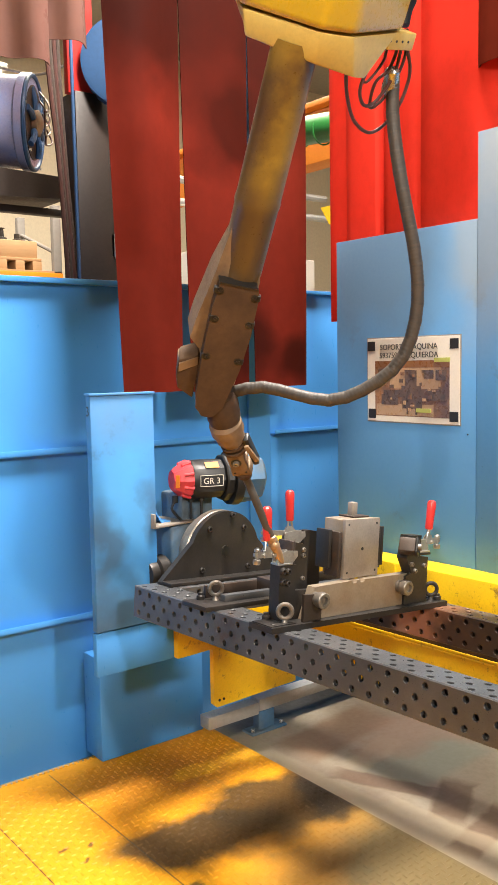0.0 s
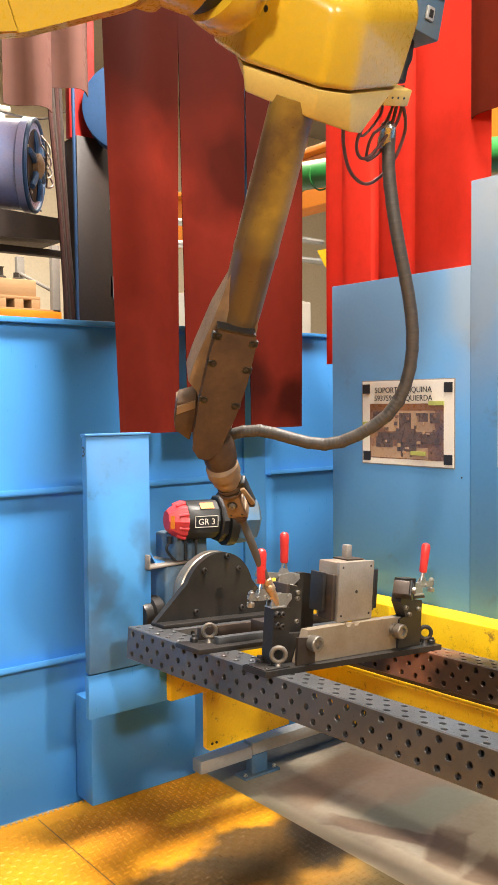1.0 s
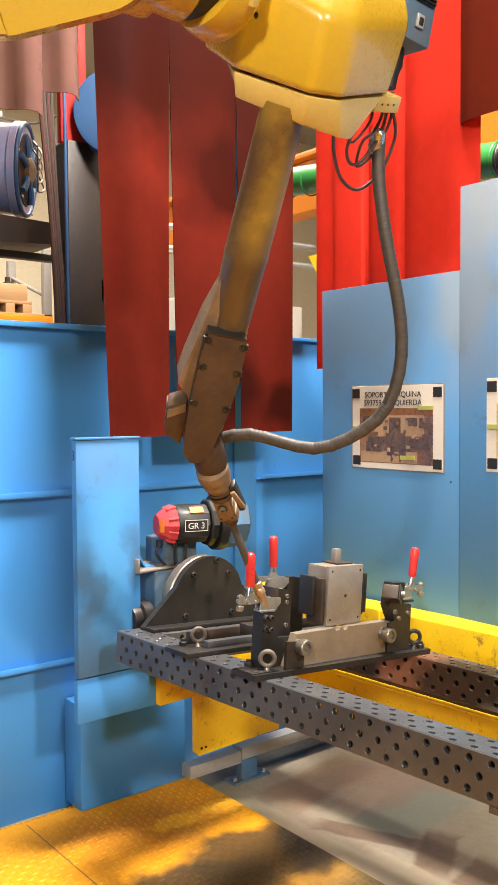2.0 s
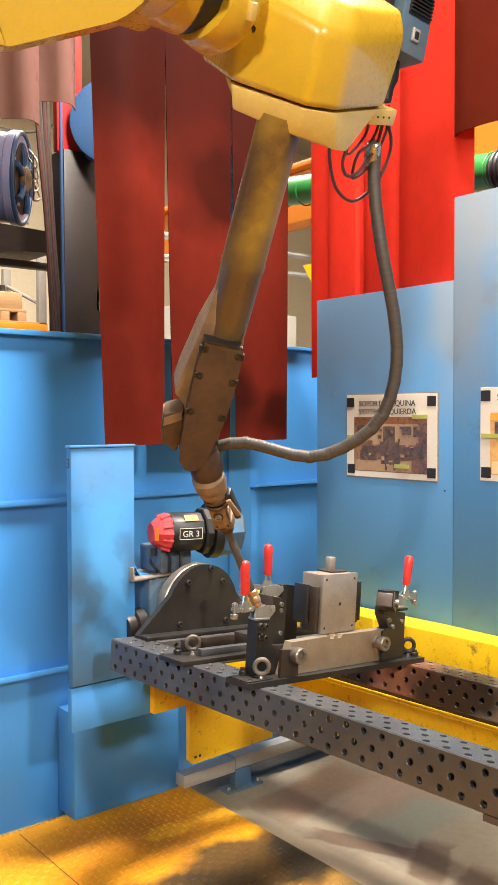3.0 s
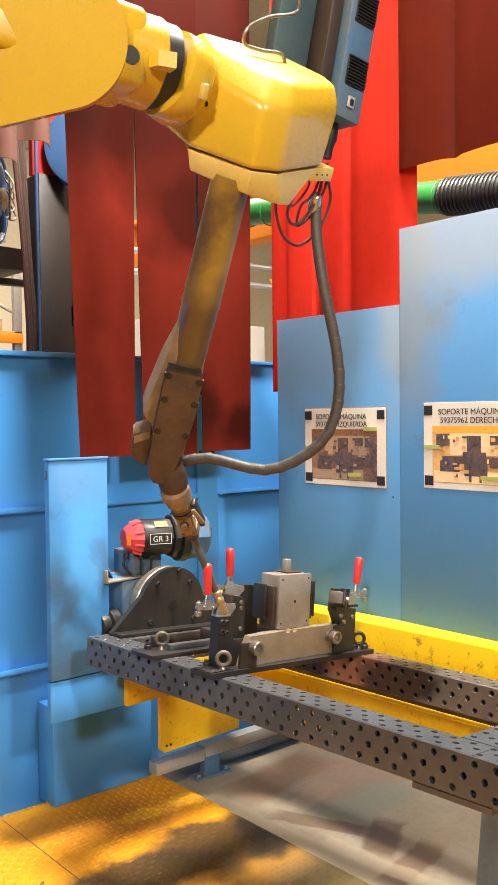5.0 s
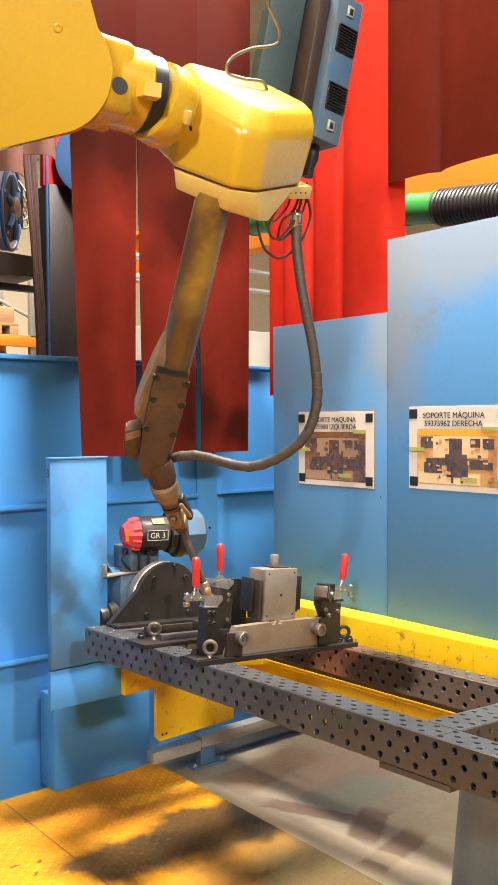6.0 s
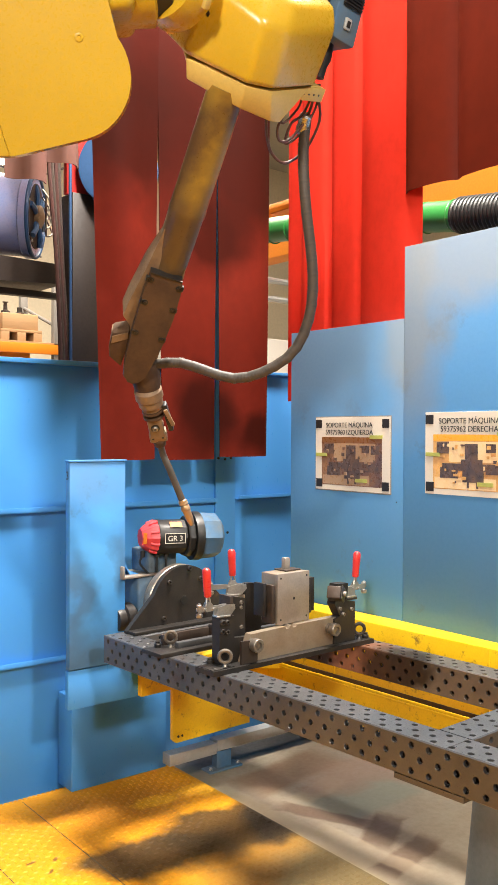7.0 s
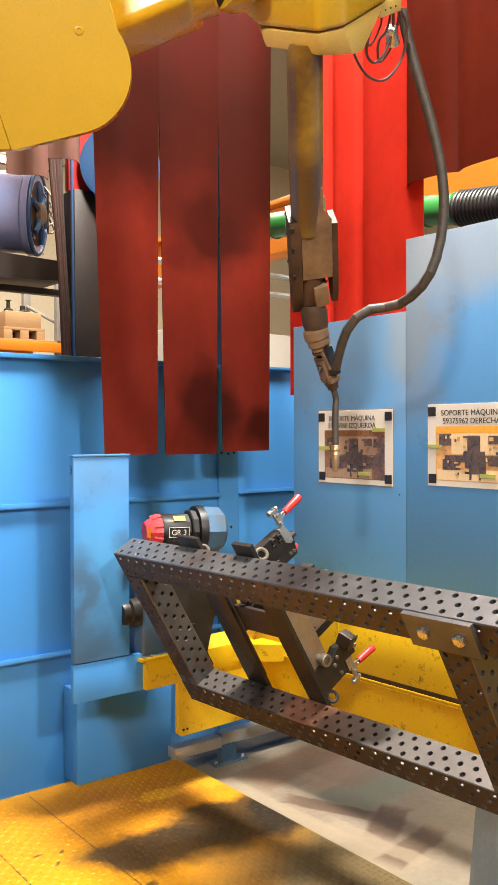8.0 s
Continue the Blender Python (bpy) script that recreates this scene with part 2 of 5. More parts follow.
ink = paint("black_ink", (0.03, 0.03, 0.03), (0.04, 0.04, 0.04), 0.5, big=10, amount=0.3, bump=0.0)
concrete = paint("stained_concrete", (0.33, 0.285, 0.215), (0.25, 0.195, 0.135), 0.45, big=2.2, fine=40, amount=0.8, bump=0.08, dirt=(0.24, 0.15, 0.09), dirt_at=0.62, dirt_scale=2.5)
# Dark strip painted for the shade under and behind the floor rail.
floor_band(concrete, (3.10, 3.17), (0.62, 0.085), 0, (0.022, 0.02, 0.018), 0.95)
# Brown and pale patches of the concrete.
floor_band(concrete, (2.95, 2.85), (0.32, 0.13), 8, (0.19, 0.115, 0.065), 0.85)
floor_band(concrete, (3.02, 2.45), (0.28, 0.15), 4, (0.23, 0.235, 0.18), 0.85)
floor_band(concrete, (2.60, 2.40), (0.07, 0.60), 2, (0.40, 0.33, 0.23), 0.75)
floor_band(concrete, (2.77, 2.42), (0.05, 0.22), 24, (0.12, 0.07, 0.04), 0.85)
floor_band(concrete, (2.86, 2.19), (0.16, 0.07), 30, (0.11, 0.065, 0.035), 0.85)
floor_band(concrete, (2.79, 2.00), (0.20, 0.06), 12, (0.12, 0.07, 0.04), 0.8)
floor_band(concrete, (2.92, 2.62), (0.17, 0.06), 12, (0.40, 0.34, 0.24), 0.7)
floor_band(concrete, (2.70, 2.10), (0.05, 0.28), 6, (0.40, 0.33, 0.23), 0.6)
tone_patch(concrete, (3.25, 2.65), (0.45, 0.20), 5, (0.30, 0.18, 0.12), 0.6)
cream_wall = paint("cream_hall_wall", (0.78, 0.70, 0.55), (0.72, 0.63, 0.48), 0.8, big=0.6, fine=20, amount=0.5, bump=0.03)
hall_grey = paint("grey_hall_cladding", (0.17, 0.16, 0.15), (0.14, 0.13, 0.12), 0.7, big=0.5, fine=15)
hall_pale = paint("pale_roof_cladding", (0.46, 0.43, 0.37), (0.40, 0.37, 0.31), 0.7, big=0.5, fine=15)
galvanised = paint("galvanised_rail", (0.50, 0.50, 0.48), (0.42, 0.42, 0.41), 0.4, 0.5, big=9, fine=90)
grey_sheet = paint("dull_grey_blue_sheet", (0.22, 0.245, 0.25), (0.16, 0.18, 0.185), 0.45, 0.2, big=3, fine=60, amount=0.7, bump=0.05, dirt=(0.12, 0.10, 0.08), dirt_at=0.62, dirt_scale=4)
teal_plate = paint("dark_teal_plate", (0.040, 0.075, 0.090), (0.07, 0.10, 0.11), 0.5, 0.1, big=5, fine=90, amount=0.8, bump=0.06, dirt=SOOT, dirt_at=0.62)
dark_frame = paint("dark_brown_column_paint", (0.028, 0.016, 0.012), (0.05, 0.03, 0.022), 0.5, big=4)
orange_beam = paint("orange_beam_paint", (0.80, 0.24, 0.012), (0.72, 0.19, 0.012), 0.45, big=3)
amber_beam = paint("amber_crane_paint", (0.72, 0.22, 0.012), (0.64, 0.18, 0.012), 0.45, big=1)
green_duct = paint("green_flexible_duct", (0.025, 0.18, 0.035), (0.03, 0.22, 0.045), 0.35, big=5)
reel_blue = paint("dull_blue_reel_paint", (0.03, 0.085, 0.20), (0.04, 0.10, 0.23), 0.45, big=6)
fan_blue = paint("pale_violet_fan_paint", (0.32, 0.38, 0.68), (0.42, 0.38, 0.56), 0.3, big=5, amount=0.9)
wood = paint("pallet_wood", (0.42, 0.26, 0.13), (0.34, 0.20, 0.10), 0.7, big=6, stretch=(1, 8, 8))
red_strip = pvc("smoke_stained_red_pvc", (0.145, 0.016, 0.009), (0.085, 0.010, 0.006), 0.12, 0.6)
# Smoke stains; the wide top patch holds the shade there in its colour.
for dark_at, dark_size in (((2.25, 3.0, 2.75), (0.45, 0.6, 0.42)), ((2.62, 3.0, 2.38), (0.30, 0.6, 0.26)), ((2.85, 3.0, 2.72), (0.40, 0.6, 0.5)), ((2.50, 3.0, 3.15), (1.3, 0.6, 0.75)), ((2.62, 3.0, 1.60), (0.20, 0.6, 0.24)), ((2.90, 3.0, 1.5), (0.16, 0.6, 0.16))):
    tone_patch(red_strip, dark_at, dark_size, 0, (0.022, 0.004, 0.0025), 0.85, 0.6)
red_sooty = pvc("sooty_dark_red_pvc", (0.125, 0.016, 0.008), (0.075, 0.010, 0.005), 0.12, 0.42)
red_bright = pvc("bright_red_pvc", (0.74, 0.048, 0.028), (0.64, 0.034, 0.02), 0.35, 0.45)
red_pink = pvc("dusty_pink_pvc", (0.22, 0.115, 0.095), (0.17, 0.085, 0.07), 0.3)
lamp_glow = glow("lamp_glow", (1.0, 0.85, 0.7), 12)


# ---- mesh tools ----
def part(name, bm, material, parent=None, label="", smooth=35):
    """Links a bmesh as one mesh object under a thing or a part."""
    me = bpy.data.meshes.new(name)
    bmesh.ops.recalc_face_normals(bm, faces=bm.faces)
    bm.to_mesh(me)
    bm.free()
    if smooth:
        me.polygons.foreach_set("use_smooth", [True] * len(me.polygons))
        me.set_sharp_from_angle(angle=radians(smooth))
    me.materials.append(material)
    ob = new(name, me)
    if parent:
        ob.parent = parent
    if label:
        tagged(ob, label)
    return ob


def thing(name, m, label, category, group="", kind=""):
    ob = new(name)
    ob.matrix_basis = m
    return tagged(ob, label, category, group, kind)


def move(bm, m):
    bmesh.ops.transform(bm, matrix=m, verts=bm.verts)
    return bm


def join(*bms):
    """One bmesh out of several."""
    out = bmesh.new()
    for b in bms:
        me = bpy.data.meshes.new("tmp")
        b.to_mesh(me)
        b.free()
        out.from_mesh(me)
        bpy.data.meshes.remove(me)
    return out


def bevel(bm, w, seg=2, angle=30):
    if w:
        edges = [e for e in bm.edges if len(e.link_faces) == 2 and e.calc_face_angle(0) > radians(angle)]
        bmesh.ops.bevel(bm, geom=edges, offset=w, segments=seg, affect="EDGES", profile=0.5, clamp_overlap=True)
    return bm


def box(x0, x1, y0, y1, z0, z1, w=0.003, seg=2):
    bm = bmesh.new()
    bmesh.ops.create_cube(bm, size=1, matrix=Matrix.Translation(((x0 + x1) / 2, (y0 + y1) / 2, (z0 + z1) / 2)) @ Matrix.Diagonal((x1 - x0, y1 - y0, z1 - z0, 1)))
    return bevel(bm, w, seg)


def prism(outline, z0, z1, w=0.003, seg=2, taper=1.0):
    """An outline in x and y, extruded in z."""
    bm = bmesh.new()
    n = len(outline)
    cx, cy = sum(p[0] for p in outline) / n, sum(p[1] for p in outline) / n
    low = [bm.verts.new((x, y, z0)) for x, y in outline]
    top = [bm.verts.new((cx + (x - cx) * taper, cy + (y - cy) * taper, z1)) for x, y in outline]
    bm.faces.new(low[::-1])
    bm.faces.new(top)
    for i in range(n):
        j = (i + 1) % n
        bm.faces.new((low[i], low[j], top[j], top[i]))
    return bevel(bm, w, seg)


def upright(outline, y0, y1, w=0.003, seg=2):
    """An outline in x and z, extruded in y."""
    return move(prism(outline, -y1, -y0, w, seg), Matrix.Rotation(radians(90), 4, "X"))


def lathe(profile, p0, p1, seg=28):
    """A turned body: (distance along, radius) pairs on the way from p0 to p1."""
    p0, p1 = Vector(p0), Vector(p1)
    q = (p1 - p0).to_track_quat("Z", "Y").to_matrix().to_4x4()
    bm = bmesh.new()
    rings = []
    for d, r in profile:
        rings.append([bm.verts.new(p0 + q.to_3x3() @ Vector((r * math.cos(a), r * math.sin(a), d))) for a in (2 * math.pi * k / seg for k in range(seg))])
    for a, b in zip(rings, rings[1:]):
        for k in range(seg):
            bm.faces.new((a[k], a[(k + 1) % seg], b[(k + 1) % seg], b[k]))
    bm.faces.new(rings[0][::-1])
    bm.faces.new(rings[-1])
    return bm


def rod(p0, p1, r, r1=None, seg=20, w=0.0):
    d = (Vector(p1) - Vector(p0)).length
    r1 = r if r1 is None else r1
    if w:
        return lathe([(0, r - w), (w * 0.3, r - w * 0.3), (w, r), (d - w, r1), (d - w * 0.3, r1 - w * 0.3), (d, r1 - w)], p0, p1, seg)
    return lathe([(0, r), (d, r1)], p0, p1, seg)


def pipe(points, r, seg=10, steps=6):
    """A round cable or pipe swept along a smooth line through the points."""
    pts = [Vector(p) for p in points]
    line = []
    for i in range(len(pts) - 1):
        a, b, c, d = pts[max(i - 1, 0)], pts[i], pts[i + 1], pts[min(i + 2, len(pts) - 1)]
        for k in range(steps):
            t = k / steps
            line.append(0.5 * ((2 * b) + (c - a) * t + (2 * a - 5 * b + 4 * c - d) * t * t + (3 * b - a - 3 * c + d) * t ** 3))
    line.append(pts[-1])
    bm = bmesh.new()
    rings, ref = [], Vector((0.3, 0.2, 0.93))
    for i, p in enumerate(line):
        d = (line[min(i + 1, len(line) - 1)] - line[max(i - 1, 0)]).normalized()
        u = d.cross(ref).normalized()
        v = d.cross(u)
        ref = u.cross(d)
        rings.append([bm.verts.new(p + r * (math.cos(a) * u + math.sin(a) * v)) for a in (2 * math.pi * k / seg for k in range(seg))])
    for a, b in zip(rings, rings[1:]):
        for k in range(seg):
            bm.faces.new((a[k], a[(k + 1) % seg], b[(k + 1) % seg], b[k]))
    bm.faces.new(rings[0][::-1])
    bm.faces.new(rings[-1])
    return bm


def ring(center, axis, big, small, seg=24, tube=10):
    c, q = Vector(center), Vector(axis).to_track_quat("Z", "Y").to_matrix()
    bm = bmesh.new()
    rows = []
    for k in range(seg):
        a = 2 * math.pi * k / seg
        rows.append([bm.verts.new(c + q @ Vector(((big + small * math.cos(b)) * math.cos(a), (big + small * math.cos(b)) * math.sin(a), small * math.sin(b)))) for b in (2 * math.pi * j / tube for j in range(tube))])
    for k in range(seg):
        a, b = rows[k], rows[(k + 1) % seg]
        for j in range(tube):
            bm.faces.new((a[j], b[j], b[(j + 1) % tube], a[(j + 1) % tube]))
    return bm


def sheet(line, z0, z1, thick=0.003, steps=14, sway=0.0, narrow=0.0, lean=0.0):
    """A hanging sheet: a line in plan, drawn down from z1 to z0, with a thickness and a slight sway."""
    bm = bmesh.new()
    cols = []
    n = len(line)
    for i, (x, y) in enumerate(line):
        a, b = line[max(i - 1, 0)], line[min(i + 1, n - 1)]
        d = Vector((b[0] - a[0], b[1] - a[1]))
        d = d.normalized() if d.length else Vector((1, 0))
        nx, ny = -d.y * thick / 2, d.x * thick / 2
        col = []
        for s in (1, -1):
            for k in range(steps + 1):
                f = k / steps
                drop = narrow * (1 - f) * (line[n // 2][0] - x) + lean * (1 - f)
                o = sway * (1 - f) * math.sin(3.1 * f + i * 0.9)
                col.append(bm.verts.new((x + drop + s * nx - d.y * o, y + s * ny + d.x * o, z0 + (z1 - z0) * f)))
        cols.append(col)
    m = steps + 1
    for a, b in zip(cols, cols[1:]):
        for k in range(steps):
            bm.faces.new((a[k], b[k], b[k + 1], a[k + 1]))
            bm.faces.new((a[m + k + 1], b[m + k + 1], b[m + k], a[m + k]))
        bm.faces.new((a[0], a[m], b[m], b[0]))
        bm.faces.new((a[steps], b[steps], b[m + steps], a[m + steps]))
    for c in (cols[0], cols[-1]):
        for k in range(steps):
            bm.faces.new((c[k], c[k + 1], c[m + k + 1], c[m + k]))
    return bm


def bolt_head(p, axis, r=0.007, h=0.008):
    p, a = Vector(p), Vector(axis).normalized()
    return lathe([(0, r), (h * 0.8, r), (h, r * 0.8), (h, r * 0.45), (h * 0.4, r * 0.4)], p, p + a, 12)


def lettering(words, size, m, material, parent, name="lettering"):
    """Flat printed words in the built-in font, as a thin mesh."""
    cu = bpy.data.curves.new(name, "FONT")
    cu.body, cu.size, cu.extrude, cu.align_x = words, size, 0.0006, "CENTER"
    tmp = bpy.data.objects.new(name, cu)
    scene.collection.objects.link(tmp)
    me = bpy.data.meshes.new_from_object(tmp.evaluated_get(bpy.context.evaluated_depsgraph_get()))
    bpy.data.objects.remove(tmp)
    me.materials.append(material)
    ob = new(name, me)
    ob.parent = parent
    ob.matrix_basis = m
    return ob


def structure(name, bm, material, label, category, smooth=35):
    return tagged(part(name, bm, material, None, "", smooth), label, category, kind="structure")


# ---- floor, walls and hall ----
FLOOR_X, FLOOR_Y = (-6.0, 16.0), (-6.0, 14.0)
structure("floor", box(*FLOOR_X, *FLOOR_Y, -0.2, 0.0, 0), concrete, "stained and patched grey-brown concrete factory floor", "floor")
structure("wall_north", box(-6, 16, 14.0, 14.2, 0, 7, 0), cream_wall, "cream far wall of the factory hall", "wall")
structure("wall_south", box(-6, 16, -6.2, -6.0, 0, 7, 0), hall_grey, "grey clad hall wall", "wall")
structure("wall_west", box(-6.2, -6.0, -6.2, 14.2, 0, 7, 0), hall_grey, "grey clad hall wall beside the cell", "wall")
structure("wall_east", box(16.0, 16.2, -6.2, 14.2, 0, 7, 0), cream_wall, "cream hall wall beyond the duct", "wall")
structure("ceiling", box(-6.2, 16.2, -6.2, 14.2, 7, 7.2, 0), hall_pale, "pale grey hall ceiling", "ceiling")

PLATE_X, PLATE_Y, PLATE_Z = 2.535, 3.2, 0.03


def floor_plate():
    out = [(-2.5, -3.0), (PLATE_X, -3.0), (PLATE_X, PLATE_Y), (2.50, PLATE_Y), (2.50, 3.165), (2.27, 3.165), (2.25, PLATE_Y + 0.02), (-2.5, PLATE_Y + 0.02)]
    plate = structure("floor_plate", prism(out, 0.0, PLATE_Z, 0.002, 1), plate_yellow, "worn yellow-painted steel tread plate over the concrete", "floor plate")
    for x in (1.565, 1.847):
        part("plate_seam", box(x - 0.0015, x + 0.0015, -3.0, PLATE_Y, PLATE_Z - 0.002, PLATE_Z + 0.0006, 0), steel_black, plate, smooth=0)
    for k in range(46):
        part("edge_tooth", box(2.24 - 0.02 * k, 2.25 - 0.02 * k, PLATE_Y + 0.018, PLATE_Y + 0.026, 0.01, PLATE_Z + 0.004, 0), plate_yellow, plate, smooth=0)
    # raised lugs in a basket pattern
    verts, faces = [], []
    pitch = 0.0262

    def lug(cx, cy, a):
        ca, sa, b = math.cos(a), math.sin(a), len(verts)
        for lx, ly, z in ((-0.0125, 0, 0), (-0.006, -0.0042, 0), (0.006, -0.0042, 0), (0.0125, 0, 0), (0.006, 0.0042, 0), (-0.006, 0.0042, 0), (-0.007, 0, 0.003), (0.007, 0, 0.003)):
            verts.append((cx + lx * ca - ly * sa, cy + lx * sa + ly * ca, PLATE_Z + z))
        faces.extend([tuple(b + i for i in f) for f in ((0, 1, 6), (1, 2, 7, 6), (2, 3, 7), (3, 4, 7), (4, 5, 6, 7), (5, 0, 6))])

    for i in range(66):
        for j in range(92):
            x, y = PLATE_X - 0.02 - i * pitch, 3.14 - j * pitch
            if y > 1.0 + 0.62 * (2.535 - x) - 0.5:
                lug(x, y, radians(45 if (i + j) % 2 else -45) + radians(45))
    me = bpy.data.meshes.new("tread_lug")
    me.from_pydata(verts, [], faces)
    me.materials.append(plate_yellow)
    ob = new("tread_lug", me)
    ob.parent = plate
    ob["kind"] = "stuff"


floor_plate()

WALL_Y = 3.30


def back_wall():
    wall = structure("wall_cell", box(-3.0, 2.86, WALL_Y, WALL_Y + 0.03, 0, 1.795, 0.002), blue_wall, "blue painted sheet-metal partition of the welding cell", "wall")
    part("top_rail", box(-3.0, 2.86, WALL_Y - 0.03, WALL_Y + 0.05, 1.795, 1.815, 0.003), blue_wall, wall)
    for z in (1.18, 0.55):
        part("ledge", join(box(-3.0, 2.86, WALL_Y - 0.028, WALL_Y - 0.0, z, z + 0.006, 0.001), box(-3.0, 2.86, WALL_Y - 0.028, WALL_Y - 0.024, z - 0.0, z + 0.022, 0.001)), blue_wall, wall)
    for x in (1.15, 0.1):
        part("stiffener", box(x, x + 0.03, WALL_Y - 0.012, WALL_Y, 0.03, 1.79, 0.002), blue_wall, wall)
    wall2 = structure("wall_cell", box(2.976, 4.3, WALL_Y + 0.004, WALL_Y + 0.034, 0, 1.80, 0.002), blue_wall, "blue painted sheet-metal partition behind the positioner", "wall")
    part("top_rail", box(2.976, 4.3, WALL_Y - 0.026, WALL_Y + 0.05, 1.80, 1.815, 0.003), blue_wall, wall2)
    part("ledge", join(box(2.99, 4.3, WALL_Y - 0.03, WALL_Y + 0.004, 1.185, 1.191, 0.001), box(2.99, 4.3, WALL_Y - 0.03, WALL_Y - 0.026, 1.185, 1.207, 0.001)), blue_wall, wall2)
    post = structure("wall_post", box(2.86, 2.976, WALL_Y - 0.012, WALL_Y + 0.06, 0, 3.6, 0.003), blue_wall, "blue square steel post between the partition panels", "post")
    bolts = [(2.875, 1.39), (2.915, 1.385), (2.95, 1.39), (2.885, 1.66), (2.93, 1.03)]
    for x, z in bolts:
        part("bolt", bolt_head((x, WALL_Y - 0.012, z), (0, -1, 0), 0.006, 0.006), black_plastic, post)


back_wall()

RIGHT_X = 2.9


def right_wall():
    a = structure("wall_side", box(RIGHT_X, RIGHT_X + 0.03, 2.137, 2.785, 0.55, 1.945, 0.002), blue_grey, "smoke-dulled blue sheet-metal side panel", "wall")
    b = structure("wall_side", box(RIGHT_X - 0.002, RIGHT_X + 0.03, -1.5, 2.134, 0.55, 2.214, 0.002), blue_grey, "taller smoke-dulled blue sheet-metal side panel", "wall")
    for p, y, z in ((a, 2.17, 1.25), (b, 2.11, 1.15), (b, 2.11, 0.98)):
        part("rivet", bolt_head((RIGHT_X, y, z), (-1, 0, 0), 0.003, 0.002), black_plastic, p)


right_wall()


def photo_sheet(y1, z1, words, tone, seed):
    """A landscape machine sheet: white margin, two lines of words, four corner squares and a photograph of a fixture."""
    m = Matrix.Translation((RIGHT_X - 0.003, y1 - 0.21, z1 - 0.1485)) @ pose(0, 0, 0, 90, 0, -90)
    t = thing("instruction_sheet", m, f"white instruction sheet with a {tone} machine photograph", "sign", "sheets on the panel")
    part("sheet", box(-0.21, 0.21, -0.1485, 0.1485, -0.001, 0.0015, 0.0005, 1), white_print, t)
    part("backing", box(-0.214, 0.214, -0.1525, 0.1525, -0.002, -0.0012, 0), steel_bare, t)
    rnd = random.Random(seed)
    browns = paint("photo_" + tone.replace(" ", "_"), *(((0.30, 0.15, 0.07), (0.09, 0.055, 0.05)) if seed == 1 else ((0.78, 0.45, 0.14), (0.42, 0.20, 0.07))), 0.3, big=9, fine=60, amount=1.0, bump=0.0)
    pale = paint("photo_pale_" + tone.replace(" ", "_"), *(((0.40, 0.26, 0.15), (0.30, 0.18, 0.11)) if seed == 1 else ((0.82, 0.62, 0.36), (0.74, 0.48, 0.2))), 0.3, big=12, bump=0.0)
    dark = paint("photo_dark_" + tone.replace(" ", "_"), (0.06, 0.045, 0.042), (0.15, 0.09, 0.06), 0.3, big=22, amount=1.0, bump=0.0)
    tag = paint("photo_tag_" + tone.replace(" ", "_"), (0.40, 0.42, 0.10), (0.34, 0.36, 0.08), 0.4, big=10, bump=0.0)
    top_band = paint("photo_top_" + tone.replace(" ", "_"), *(((0.24, 0.10, 0.03), (0.12, 0.06, 0.03)) if seed == 1 else ((0.85, 0.42, 0.03), (0.75, 0.34, 0.03))), 0.3, big=6, bump=0.0)

    def flat(name, x0, x1, y0, y1_, level, mat):
        part(name, box(x0, x1, y0, y1_, 0.0016, 0.0016 + 0.0003 * level, 0), mat, t, smooth=0)

    flat("photograph", -0.172, 0.168, -0.128, 0.068, 1, browns)
    flat("photograph_band", -0.172, 0.168, 0.045, 0.068, 2, top_band)
    flat("photograph_plate", -0.10, 0.13, -0.03, 0.043, 2, pale)
    flat("photograph_floor", -0.165, 0.10, -0.125, -0.085, 2, pale)
    for level, (x0, x1, y0, y1_) in enumerate(((-0.03, 0.025, -0.02, 0.035), (-0.045, 0.045, -0.055, -0.02), (-0.13, 0.13, -0.06, -0.035), (-0.14, -0.06, -0.088, -0.05), (-0.04, 0.05, -0.10, -0.06), (0.06, 0.15, -0.07, -0.045), (0.06, 0.10, 0.005, 0.035), (-0.155, -0.10, 0.0, 0.04), (0.11, 0.155, 0.0, 0.035), (-0.02, -0.012, -0.12, -0.09), (0.02, 0.028, -0.12, -0.09))):
        flat("photograph_machine", x0, x1, y0, y1_, 3 + level * 0.5, dark)
    for k in range(30):
        x, y = rnd.uniform(-0.15, 0.14), rnd.uniform(-0.11, 0.03)
        flat("photograph_part", x, x + rnd.uniform(0.005, 0.02), y, y + rnd.uniform(0.004, 0.014), 9 + 0.15 * k, rnd.choice((pale, dark, browns)))
    for x, y in ((-0.19, 0.122), (0.187, 0.122), (-0.187, -0.122), (0.187, -0.122)):
        flat("corner_square", x - 0.018, x + 0.018, y - 0.017, y + 0.017, 5, steel_black)
    for x, y in ((0.135, 0.069), (0.055, -0.105), (-0.175, -0.005)):
        flat("tag", x - 0.03, x + 0.035, y - 0.007, y + 0.007, 14, tag)
    for s, z in zip(words, (0.107, 0.078)):
        lettering(s, 0.0285, Matrix.Translation((-0.015, z, 0.0026)), ink, t)


photo_sheet(2.62, 1.577, ("SOPORTE MÁQUINA", "59375960 IZQUIERDA"), "dark brown", 1)
photo_sheet(2.027, 1.59, ("SOPORTE MÁQUINA", "59375962 DERECHA"), "bright amber", 2)


